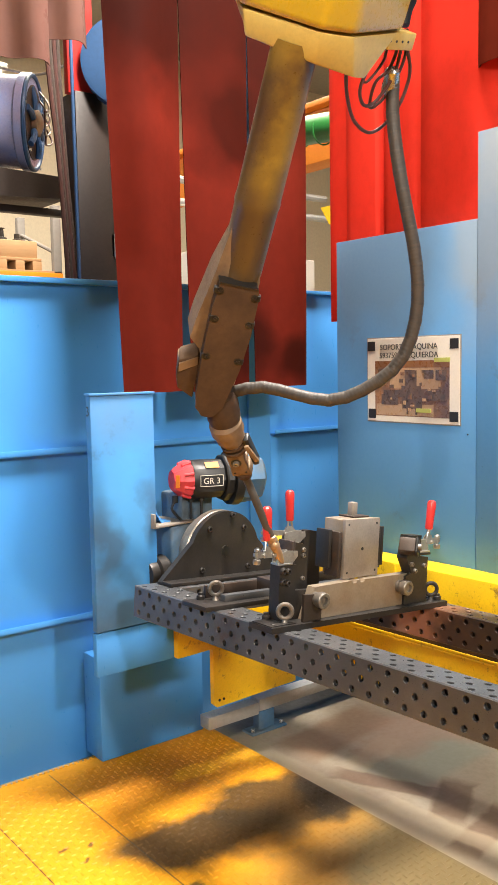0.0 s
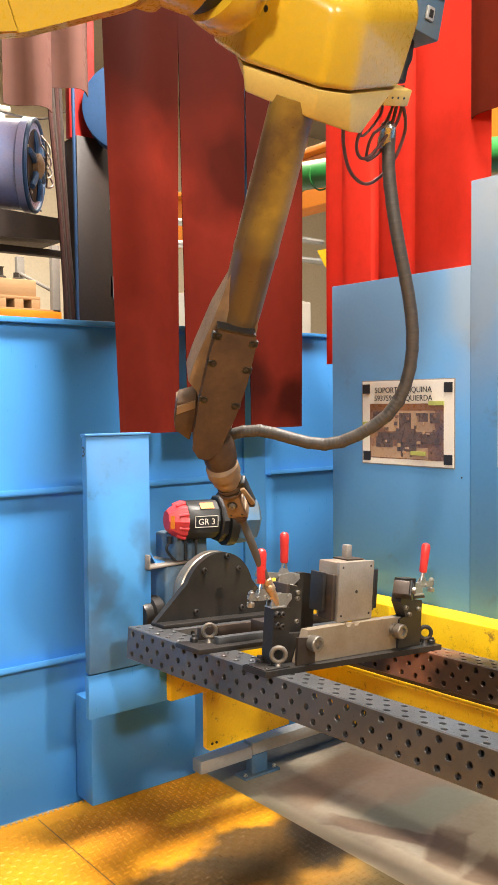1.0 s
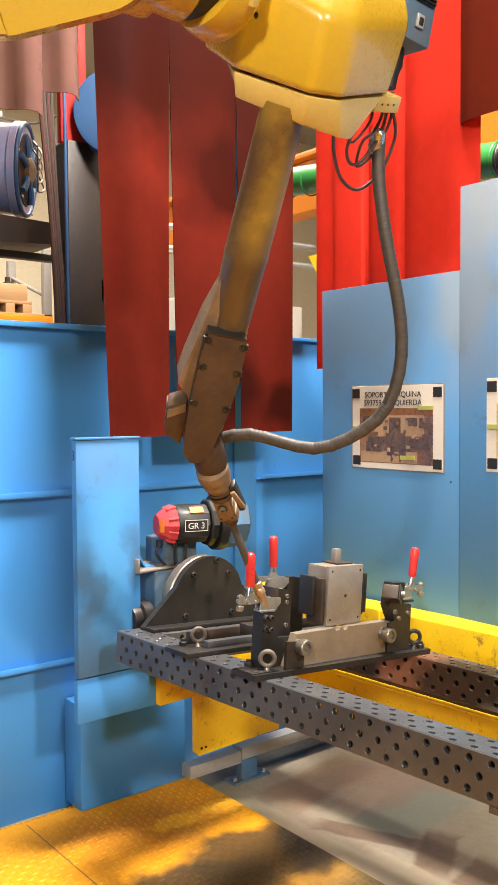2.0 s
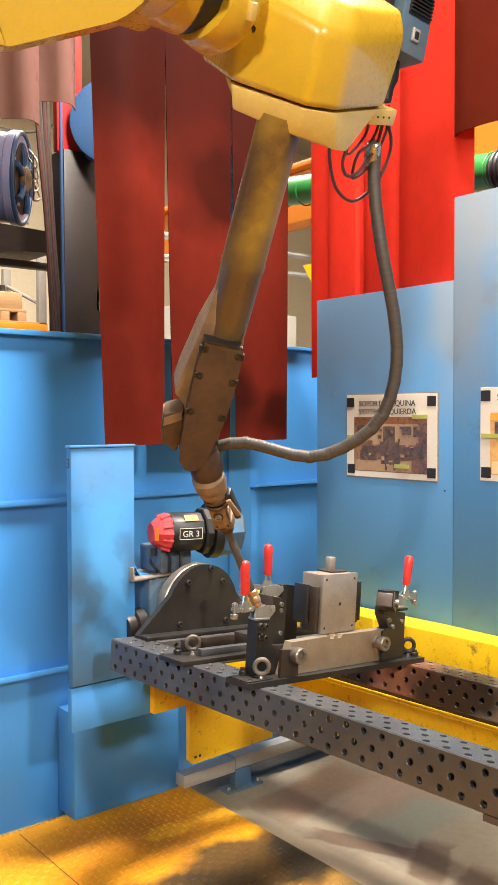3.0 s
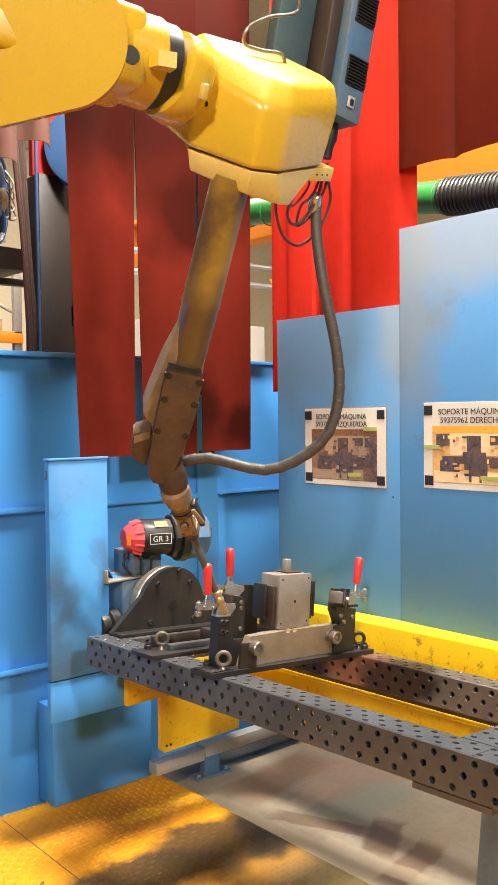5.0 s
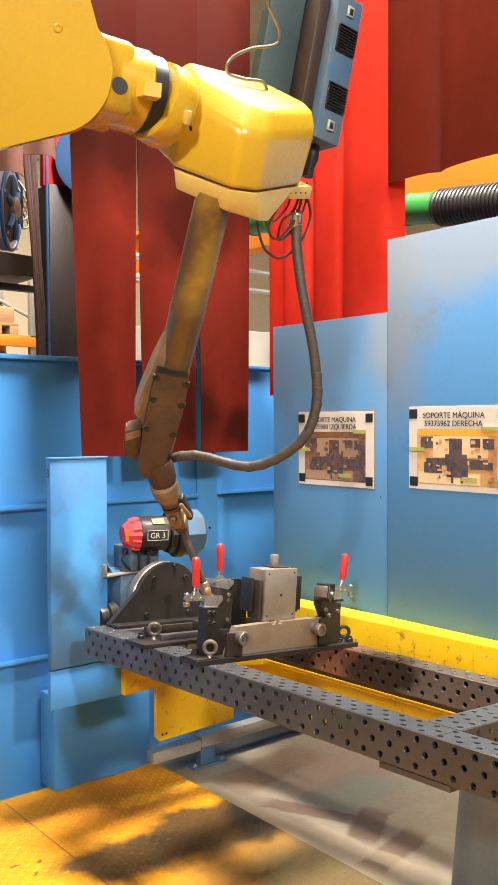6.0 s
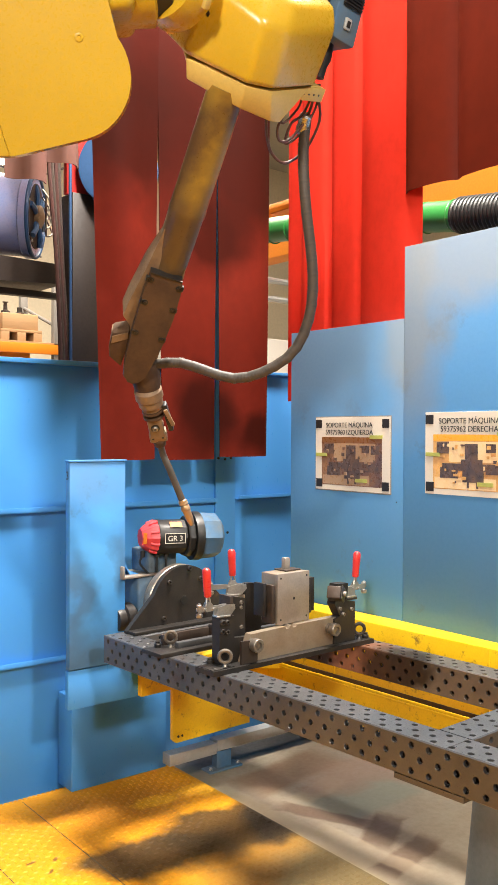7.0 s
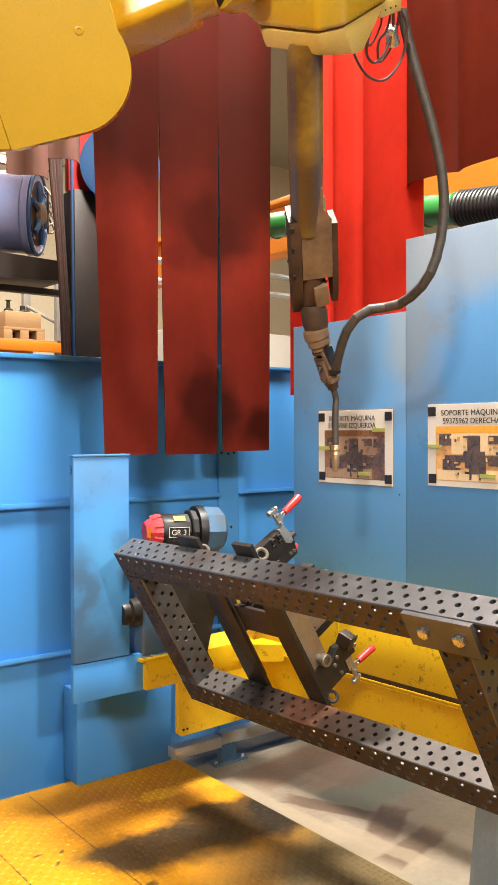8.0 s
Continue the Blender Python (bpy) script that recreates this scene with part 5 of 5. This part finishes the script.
def build_feeder():
    F = Matrix.Translation((0.425, 0.10, 0.14)) @ pose(0, 0, 0, -26, 13, -12)
    f = part("case", move(box(-0.045, 0.045, -0.03, 0.09, 0.0, 0.40, 0.006), F), blue_cast, feeder, "blue-grey feeder case")
    part("side_channel", move(box(-0.085, -0.047, 0.0, 0.11, 0.02, 0.40, 0.004), F), dark_frame, feeder)
    part("rear_plate", move(box(-0.20, -0.087, 0.06, 0.10, 0.06, 0.45, 0.004), F), teal_plate, feeder)
    for z in (0.085, 0.245):
        part("grille", move(box(-0.03, 0.035, -0.036, -0.0305, z, z + 0.075, 0.002), F), black_plastic, feeder)
        for k in range(9):
            part("grille_fin", move(box(-0.03, 0.035, -0.041, -0.036, z + 0.004 + k * 0.008, z + 0.007 + k * 0.008, 0), F), black_plastic, feeder, smooth=0)
    for z in (0.03, 0.345):
        part("latch", move(box(-0.012, 0.012, -0.037, -0.03, z, z + 0.03, 0.003), F), galvanised, feeder)
        part("latch_slot", move(box(-0.006, 0.006, -0.039, -0.037, z + 0.005, z + 0.022, 0.001), F), black_plastic, feeder)
    for k in range(3):
        part("plug", move(lathe([(0, 0.012), (0.03, 0.012), (0.035, 0.009), (0.07, 0.008)], (-0.02 + 0.025 * k, 0.03, 0.40), (-0.02 + 0.025 * k, 0.03, 1.4), 12), F), steel_bare, feeder)
    part("outlet", move(lathe([(0, 0.02), (0.04, 0.022), (0.06, 0.016), (0.09, 0.015)], (0.0, 0.03, 0.0), (0, 0.03, -1), 16), F), black_plastic, feeder)
    part("loop_cable", pipe([(0.20, 0.115, 0.26), (0.184, 0.12, 0.278), (0.115, 0.12, 0.280), (0.065, 0.12, 0.290), (0.068, 0.12, 0.322), (0.125, 0.12, 0.351), (0.190, 0.12, 0.365), (0.207, 0.12, 0.380), (0.195, 0.12, 0.41), (0.153, 0.125, 0.454), (0.13, 0.13, 0.508), (0.13, 0.14, 0.62)], 0.0042, 8), steel_worn, feeder)


build_feeder()


# ---- hose between feeder and wrist: short rigid lengths that ride along one bending line ----
hose = thing("welding_hose", Matrix(), "ribbed grey-brown rubber welding hose hanging from the feeder", "hose")
HOSE_N = 26


def hose_piece(length):
    prof = [(0, 0.0138)]
    n = 6
    for k in range(n):
        a = length * k / n
        prof += [(a + length * 0.03, 0.0145), (a + length * 0.10, 0.0145), (a + length * 0.135, 0.0139)]
    prof += [(length, 0.0138)]
    return lathe(prof, (0, 0, -length / 2), (0, 0, 1), 16)


def hose_line(points, n):
    """n + 1 places at even steps along a smooth line through the points."""
    pts = [Vector(p) for p in points]
    line = []
    for i in range(len(pts) - 1):
        a, b, c, d = pts[max(i - 1, 0)], pts[i], pts[i + 1], pts[min(i + 2, len(pts) - 1)]
        for k in range(20):
            t = k / 20
            line.append(0.5 * ((2 * b) + (c - a) * t + (2 * a - 5 * b + 4 * c - d) * t * t + (3 * b - a - 3 * c + d) * t ** 3))
    line.append(pts[-1])
    for _ in range(60):
        line = [line[0]] + [a * 0.25 + b * 0.5 + c * 0.25 for a, b, c in zip(line, line[1:], line[2:])] + [line[-1]]
    run = [0.0]
    for a, b in zip(line, line[1:]):
        run.append(run[-1] + (b - a).length)
    out = []
    for k in range(n + 1):
        s = run[-1] * k / n
        i = min(max(j for j in range(len(run)) if run[j] <= s + 1e-9), len(line) - 2)
        f = (s - run[i]) / (run[i + 1] - run[i])
        out.append(line[i].lerp(line[i + 1], f))
    return out


hose_parts = []
for k in range(HOSE_N):
    hose_parts.append(part("hose_length", hose_piece(0.056), rubber_hose, hose))
ferrule = part("ferrule", lathe([(0, 0.012), (0.005, 0.016), (0.03, 0.0165), (0.034, 0.019), (0.05, 0.019), (0.053, 0.014)], (0.296, 0.0, -0.016), (0.312, 0.0, -0.076), 18), steel_bright, housing)


# ---- hall beyond the partition ----
def column():
    t = thing("machine_column", pose(2.66, 4.35, 0), "dark brown steel column carrying cables behind the partition", "column")
    part("column", box(-0.018, 0.18, 0, 0.18, 0, 2.85, 0.004), dark_frame, t)
    part("side_plate", box(0.16, 0.22, 0.05, 0.18, 0, 2.80, 0.003), dark_frame, t)
    part("blue_conduit", rod((-0.035, -0.03, 0), (-0.055, -0.03, 4.5), 0.009, seg=12), reel_blue, t)
    part("red_panel", box(-0.045, 0.10, 0.02, 0.06, 2.84, 3.5, 0.003), red_grip, t)
    for k in range(4):
        x = -0.075 - 0.022 * k
        part("cable", pipe([(x + 0.07, 0, 0.5), (x + 0.06, 0, 1.6), (x + 0.01 * k, 0.0, 2.4), (x - 0.02, 0.02, 3.2), (x - 0.02, 0.02, 4.5)], 0.010 + 0.002 * (k % 2), 8), cable_red if k % 2 else cable_brown, t)
    for z in (2.05, 2.5, 2.8):
        part("fitting", box(0.16, 0.20, 0.0, 0.05, z, z + 0.12, 0.004), galvanised, t)


column()


def drum_fan():
    t = thing("extraction_fan", pose(2.72, 5.05, 2.86), "blue round extraction fan housing with a sooty open mouth", "fan")
    a = Vector((0.80, -0.60, -0.06)).normalized()
    c = Vector((0.02, 0, 0))
    part("housing", lathe([(0, 0.20), (0.0, 0.25), (0.012, 0.262), (0.05, 0.262), (0.06, 0.25), (0.22, 0.25), (0.26, 0.22), (0.40, 0.20), (0.42, 0.15)], c, c - a, 44), fan_blue, t)
    part("rim", ring(c, a, 0.25, 0.014, 44, 8), reel_blue, t)
    part("mouth", lathe([(0, 0.2), (0.004, 0.2)], c + a * 0.001, c + a, 40), dark_frame, t, "dark sooty inside of the fan mouth")
    part("hub", lathe([(0, 0.075), (0.03, 0.07), (0.05, 0.03)], c + a * 0.004, c + a, 24), smoked_tan, t)
    side = a.cross(Vector((0, 0, 1))).normalized()
    for k in range(6):
        v = side * math.cos(k * math.pi / 3 + 0.2) + Vector((0, 0, math.sin(k * math.pi / 3 + 0.2)))
        part("blade", pipe([c + a * 0.012 + v * 0.06, c + a * 0.020 + v * 0.12, c + a * 0.010 + v * 0.19], 0.018, 8, 3), reel_blue, t)
        part("rim_bolt", bolt_head(c + a * 0.012 + v * 0.245, a, 0.008, 0.008), galvanised, t)
    for k in range(4):
        part("wire", pipe([c + a * 0.02 - side * 0.10 + Vector((0, 0, 0.20 - 0.05 * k)), c + a * 0.09 - side * (0.02 * k) + Vector((0, 0, 0.10 - 0.06 * k)), c + a * 0.08 + side * 0.06 + Vector((0, 0, 0.02 - 0.05 * k)), c + a * 0.10 + side * 0.16 + Vector((0, 0, 0.10 - 0.07 * k))], 0.0055, 8), cable_red if k % 2 else steel_worn, t)
    part("top_cable", pipe([c - a * 0.3 + Vector((0, 0, 0.32)), c - a * 0.1 + Vector((0, 0, 0.28)), c + a * 0.06 + Vector((0, 0, 0.27)), c + a * 0.20 + Vector((0, 0, 0.33))], 0.007, 8), steel_worn, t)
    part("outlet_box", upright([(-0.5, -0.28), (0.16, -0.30), (0.16, -0.42), (-0.5, -0.45)], -0.1, 0.3, 0.01), dark_frame, t)
    part("bracket", box(-0.5, 0.2, 0.0, 0.06, -0.50, -0.46, 0.004), dark_frame, t)
    part("bracket_post", box(-0.5, -0.44, 0.0, 0.06, -2.86, -0.46, 0.004), dark_frame, t)


drum_fan()


def hose_reel():
    t = thing("hose_reel", pose(2.90, 4.28, 2.99), "round blue reel with a yellow label behind the red strips", "reel")
    part("disc", lathe([(0, 0.21), (0.01, 0.22), (0.02, 0.22), (0.03, 0.19), (0.07, 0.19), (0.08, 0.22), (0.10, 0.22), (0.105, 0.2)], (0, 0, 0), (-0.55, -0.8, 0), 44), reel_blue, t)
    part("label", move(box(-0.05, 0.05, -0.001, 0.001, -0.06, 0.06, 0), Matrix.Translation((-0.075, -0.115, 0.02)) @ pose(0, 0, 0, 0, 0, -34)), amber_beam, t)
    part("hanger", box(-0.02, 0.02, 0.0, 0.04, 0.15, 1.3, 0.003), dark_frame, t)


hose_reel()


def pallet_rack():
    t = thing("pallet_rack", pose(4.3, 9.0, 0), "pallet rack with orange beams and half-filled shelves", "rack")
    for x in (-1.2, 0.45):
        for y in (0.0, 0.9):
            part("upright", box(x, x + 0.09, y, y + 0.07, 0, 3.2 if x > 0 else 3.2, 0.004), hall_grey, t)
        for k in range(5):
            part("brace", rod((x + 0.045, 0.03, 0.3 + k * 0.6), (x + 0.045, 0.9, 0.6 + k * 0.6), 0.02, seg=8), hall_grey, t)
    for z in (1.1, 2.38):
        for y in (0.0, 0.86):
            part("beam", box(-1.2, 0.54, y - 0.02, y + 0.03, z, z + 0.11, 0.004), orange_beam, t)
        part("shelf", box(-1.2, 0.54, 0.0, 0.88, z + 0.11, z + 0.13, 0.002), wood, t)


pallet_rack()


def crate(x, y, z, w, d, h, white=False):
    t = thing("pallet_crate", pose(x, y, z), "wooden crate of machine parts on the rack", "crate", "crates on the rack")
    part("deck", box(0, w, 0, d, 0.10, 0.13, 0.003), wood, t)
    for k in range(3):
        part("runner", box(0.0 + k * (w - 0.1) / 2, 0.1 + k * (w - 0.1) / 2, 0, d, 0, 0.10, 0.003), wood, t)
    part("load", box(0.03, w - 0.03, 0.03, d - 0.03, 0.13, h, 0.01), white_print if white else wood, t)
    part("casting", lathe([(0, 0.06), (0.05, 0.05), (0.06, 0.025), (0.14, 0.02), (0.15, 0.04)], (w * 0.35, d * 0.4, h), (w * 0.35, d * 0.4, 9), 10), steel_black, t)
    part("casting", lathe([(0, 0.05), (0.04, 0.05), (0.05, 0.03), (0.1, 0.03)], (w * 0.7, d * 0.4, h), (w * 0.7, d * 0.4, 9), 10), steel_black, t)


crate(3.35, 9.05, 2.51, 0.75, 0.7, 0.33, True)
crate(4.15, 9.05, 2.51, 0.48, 0.7, 0.31)


def lamp_tube():
    t = thing("hall_lamp", pose(3.3, 8.2, 4.20), "bright fluorescent hall lamp on a hanger", "lamp")
    part("body", box(-0.9, 0.65, -0.05, 0.05, 0.0, 0.06, 0.006), galvanised, t)
    part("glowing_tube", rod((-0.85, 0, -0.03), (0.6, 0, -0.03), 0.03, seg=14), lamp_glow, t)
    part("hanger", rod((0.5, 0, 0.06), (0.5, 0, 2.76), 0.008, seg=8), galvanised, t)


lamp_tube()


def duct():
    t = thing("extraction_duct", pose(0, 0, 0), "green flexible extraction duct with a black ribbed sleeve", "duct")
    part("green_length", pipe([(3.80, 4.6, 2.80), (3.80, 3.6, 2.70), (3.80, 2.6, 2.56)], 0.075, 24, 4), green_duct, t)
    for k in range(12):
        y = 2.62 + 0.17 * k
        part("rib", ring((3.80, y, 2.562 + (y - 2.6) * 0.125), (0, 1, 0.13), 0.0755, 0.004, 24, 6), green_duct, t)
    for y in (4.5, 1.1):
        part("hanger", rod((3.80, y, 2.45), (3.80, y, 7.02), 0.006, seg=8), galvanised, t)
    part("black_sleeve", pipe([(3.80, 2.6, 2.56), (3.80, 2.0, 2.49), (3.80, 1.0, 2.40)], 0.082, 24, 4), black_plastic, t)
    for k in range(30):
        y = 2.58 - 0.022 * k
        part("sleeve_rib", ring((3.80, y, 2.56 - (2.6 - y) * 0.115), (0, 1, 0.11), 0.083, 0.007, 20, 6), black_plastic, t)


duct()


def crane_beam():
    t = thing("crane_beam", pose(5.0, 0, 0), "amber painted steel beam high across the hall", "beam")
    part("web", box(0, 0.2, -3, 9.0, 2.95, 3.32, 0.01), amber_beam, t)
    part("flange", box(-0.08, 0.28, -3, 9.0, 3.32, 3.36, 0.004), amber_beam, t)
    s = thing("barrier_beam", pose(4.6, 0, 0), "black and yellow striped barrier beam behind the curtains", "barrier")
    for k in range(26):
        y = 1.5 + k * 0.12
        out = [(y, 2.40), (y + 0.12, 2.40), (y + 0.20, 2.52), (y + 0.08, 2.52)]
        st = prism(out, 0, 0.06, 0)
        part("stripe", move(st, Matrix(((0, 0, 1, 0), (1, 0, 0, 0), (0, 1, 0, 0), (0, 0, 0, 1)))), frame_yellow if k % 2 else black_plastic, s, smooth=0)


crane_beam()


def white_cabinet():
    t = thing("control_cabinet", pose(3.9, 5.2, 0), "white slatted cabinet beyond the partition", "cabinet")
    part("body", box(0, 1.1, 0, 0.5, 0, 2.25, 0.01), white_print, t)
    for k in range(40):
        part("grille_slat", box(0.02 + k * 0.027, 0.033 + k * 0.027, -0.012, 0.0, 1.90, 1.97, 0), galvanised, t, smooth=0)
    for z in (2.6, 2.75):
        part("pipe_run", rod((-0.3, 0.2, z), (1.4, 0.2, z), 0.025, seg=10), galvanised, t)


white_cabinet()


# ---- motion ----
def rotvec(x, y, z):
    v = Vector((radians(x), radians(y), radians(z)))
    return Matrix.Rotation(v.length, 4, v.normalized()) if v.length else Matrix()


ROLL = -33
TORCH_ROOT = Vector((0.028, -0.020, -0.823))
ARM = [
    (0.0, (-0.053, -0.05, -0.016), (0.8, -1.5, 1.0), 0),
    (3.5, (-0.035, -0.041, -0.018), (1.0, -1.2, 0.3), 0),
    (4.5, (-0.029, -0.033, -0.013), (0.2, -0.8, 0.2), 0),
    (6.5, (0.0, 0.0, 0.0), (0.0, 0.0, 0.0), 0),
    (6.8, (-0.039, -0.042, 0.099), (3.5, -1.1, 2.8), 0),
    (7.0, (-0.105, -0.116, 0.214), (7.3, -1.7, 5.3), 0),
    (7.2, (-0.125, -0.148, 0.290), (9.0, -1.9, 5.6), 0),
    (7.4, (-0.095, -0.165, 0.300), (7.7, -4.2, 2.8), -5),
    (7.5, (-0.087, -0.182, 0.298), (7.2, -5.4, 1.1), -12),
    (7.7, (0.0, -0.160, 0.318), (6.6, -11.0, -3.9), -45),
    (7.9, (0.095, -0.135, 0.352), (4.0, -15.5, -8.5), -75),
    (8.0, (0.128, -0.142, 0.360), (2.2, -18.6, -10.5), -88),
]
HOSE_REST = [(0.31, 0.005, -0.03), (0.30, -0.032, -0.105), (0.291, -0.114, -0.22), (0.297, -0.197, -0.337), (0.292, -0.252, -0.433), (0.268, -0.283, -0.522), (0.228, -0.282, -0.594), (0.152, -0.225, -0.681), (0.099, -0.138, -0.701), (0.063, -0.065, -0.716), (0.02, -0.02, -0.745)]
HOSE_FREE = {
    7.5: [(1.988, 1.571, 2.438), (1.997, 1.579, 2.362), (2.018, 1.575, 2.203), (2.046, 1.567, 2.057), (2.052, 1.577, 1.955), (2.03, 1.608, 1.836), (1.99, 1.654, 1.765), (1.938, 1.71, 1.735), (1.886, 1.767, 1.746), (1.839, 1.821, 1.769), (1.789, 1.892, 1.753)],
    8.0: [(2.235, 1.551, 2.655), (2.253, 1.548, 2.582), (2.286, 1.53, 2.459), (2.327, 1.504, 2.288), (2.346, 1.496, 2.148), (2.342, 1.507, 2.023), (2.315, 1.535, 1.914), (2.318, 1.65, 1.858), (2.262, 1.70, 1.855), (2.215, 1.75, 1.80), (2.255, 1.84, 1.69)],
}
TILT = [(0.0, 4.9), (6.6, 4.9), (6.8, 2.6), (7.0, 0.2), (7.2, 0.0), (7.3, 2.2), (7.4, 9.4), (7.5, 17.2), (7.6, 25.0), (7.7, 33.2), (7.8, 42.0), (7.9, 51.0), (8.0, 59.7)]


def torch_bend(angle):
    """The last wrist joint, turned about the torch flange."""
    return Matrix.Translation(TORCH_ROOT) @ pose(0, 0, 0, angle, 0, 0) @ Matrix.Translation(-TORCH_ROOT)


def arm_pose(shift, turn):
    return Matrix.Translation(ELBOW + Vector(shift)) @ rotvec(*turn) @ E_TURN


def motions():
    walk(table, [(t, pose(*AXIS, 0, a, YAW)) for t, a in TILT])
    walk(fixture, [(t, pose(*AXIS, 0, a, YAW)) for t, a in TILT])
    walk(housing, [(t, arm_pose(s, r)) for t, s, r, roll in ARM])
    walk(feeder, [(t, arm_pose(s, r)) for t, s, r, roll in ARM])
    walk(wrist, [(t, arm_pose(s, r) @ pose(-0.006, -0.004, 0, 0, 0, ROLL + roll)) for t, s, r, roll in ARM])
    walk(torch, [(t, arm_pose(s, r) @ pose(-0.006, -0.004, 0, 0, 0, ROLL + (-7 if t <= 6.5 else -4 if t < 7 else roll * 1.19 if roll > -12 else -14.3 + (roll + 12) * 0.543)) @ torch_bend(15 if t <= 6.5 else 8 if t < 7 else 0)) for t, s, r, roll in ARM])
    hub = E_POSE @ HUB
    walk(neck, [(t, Matrix.Translation(Vector(s) + arm_offset(s, r)) @ Matrix.Translation(hub) @ pose(0, 0, 0, 0, 4 - 60 * max(0, s[2]), -8 - 110 * max(0, s[2])) @ Matrix.Translation((-0.124, -0.015, 0.014))) for t, s, r, roll in ARM])
    lines = []
    for t, s, r, roll in ARM:
        m = arm_pose(s, r)
        if t <= 7.2:
            line = [m @ Vector(p) for p in HOSE_REST]
        else:
            f = (t - 7.5) / 0.5
            line = [Vector(a).lerp(Vector(b), f) for a, b in zip(HOSE_FREE[7.5], HOSE_FREE[8.0])]
        line[-1] = (m @ Vector((0.015, -0.02, -0.75))).lerp(Vector(line[-1]), max(0, min(1, (t - 7.4) / 0.5)))
        lines.append((t, hose_line(line, HOSE_N)))
    for k, ob in enumerate(hose_parts):
        rows = []
        for t, pts in lines:
            a, b = pts[k], pts[k + 1]
            rows.append((t, Matrix.Translation((a + b) / 2) @ (b - a).to_track_quat("Z", "Y").to_matrix().to_4x4()))
        walk(ob, rows)


def arm_offset(shift, turn):
    """How far the joint ring is carried by the elbow's turn."""
    d = E_TURN.to_3x3() @ HUB
    return rotvec(*turn).to_3x3() @ d - d


motions()
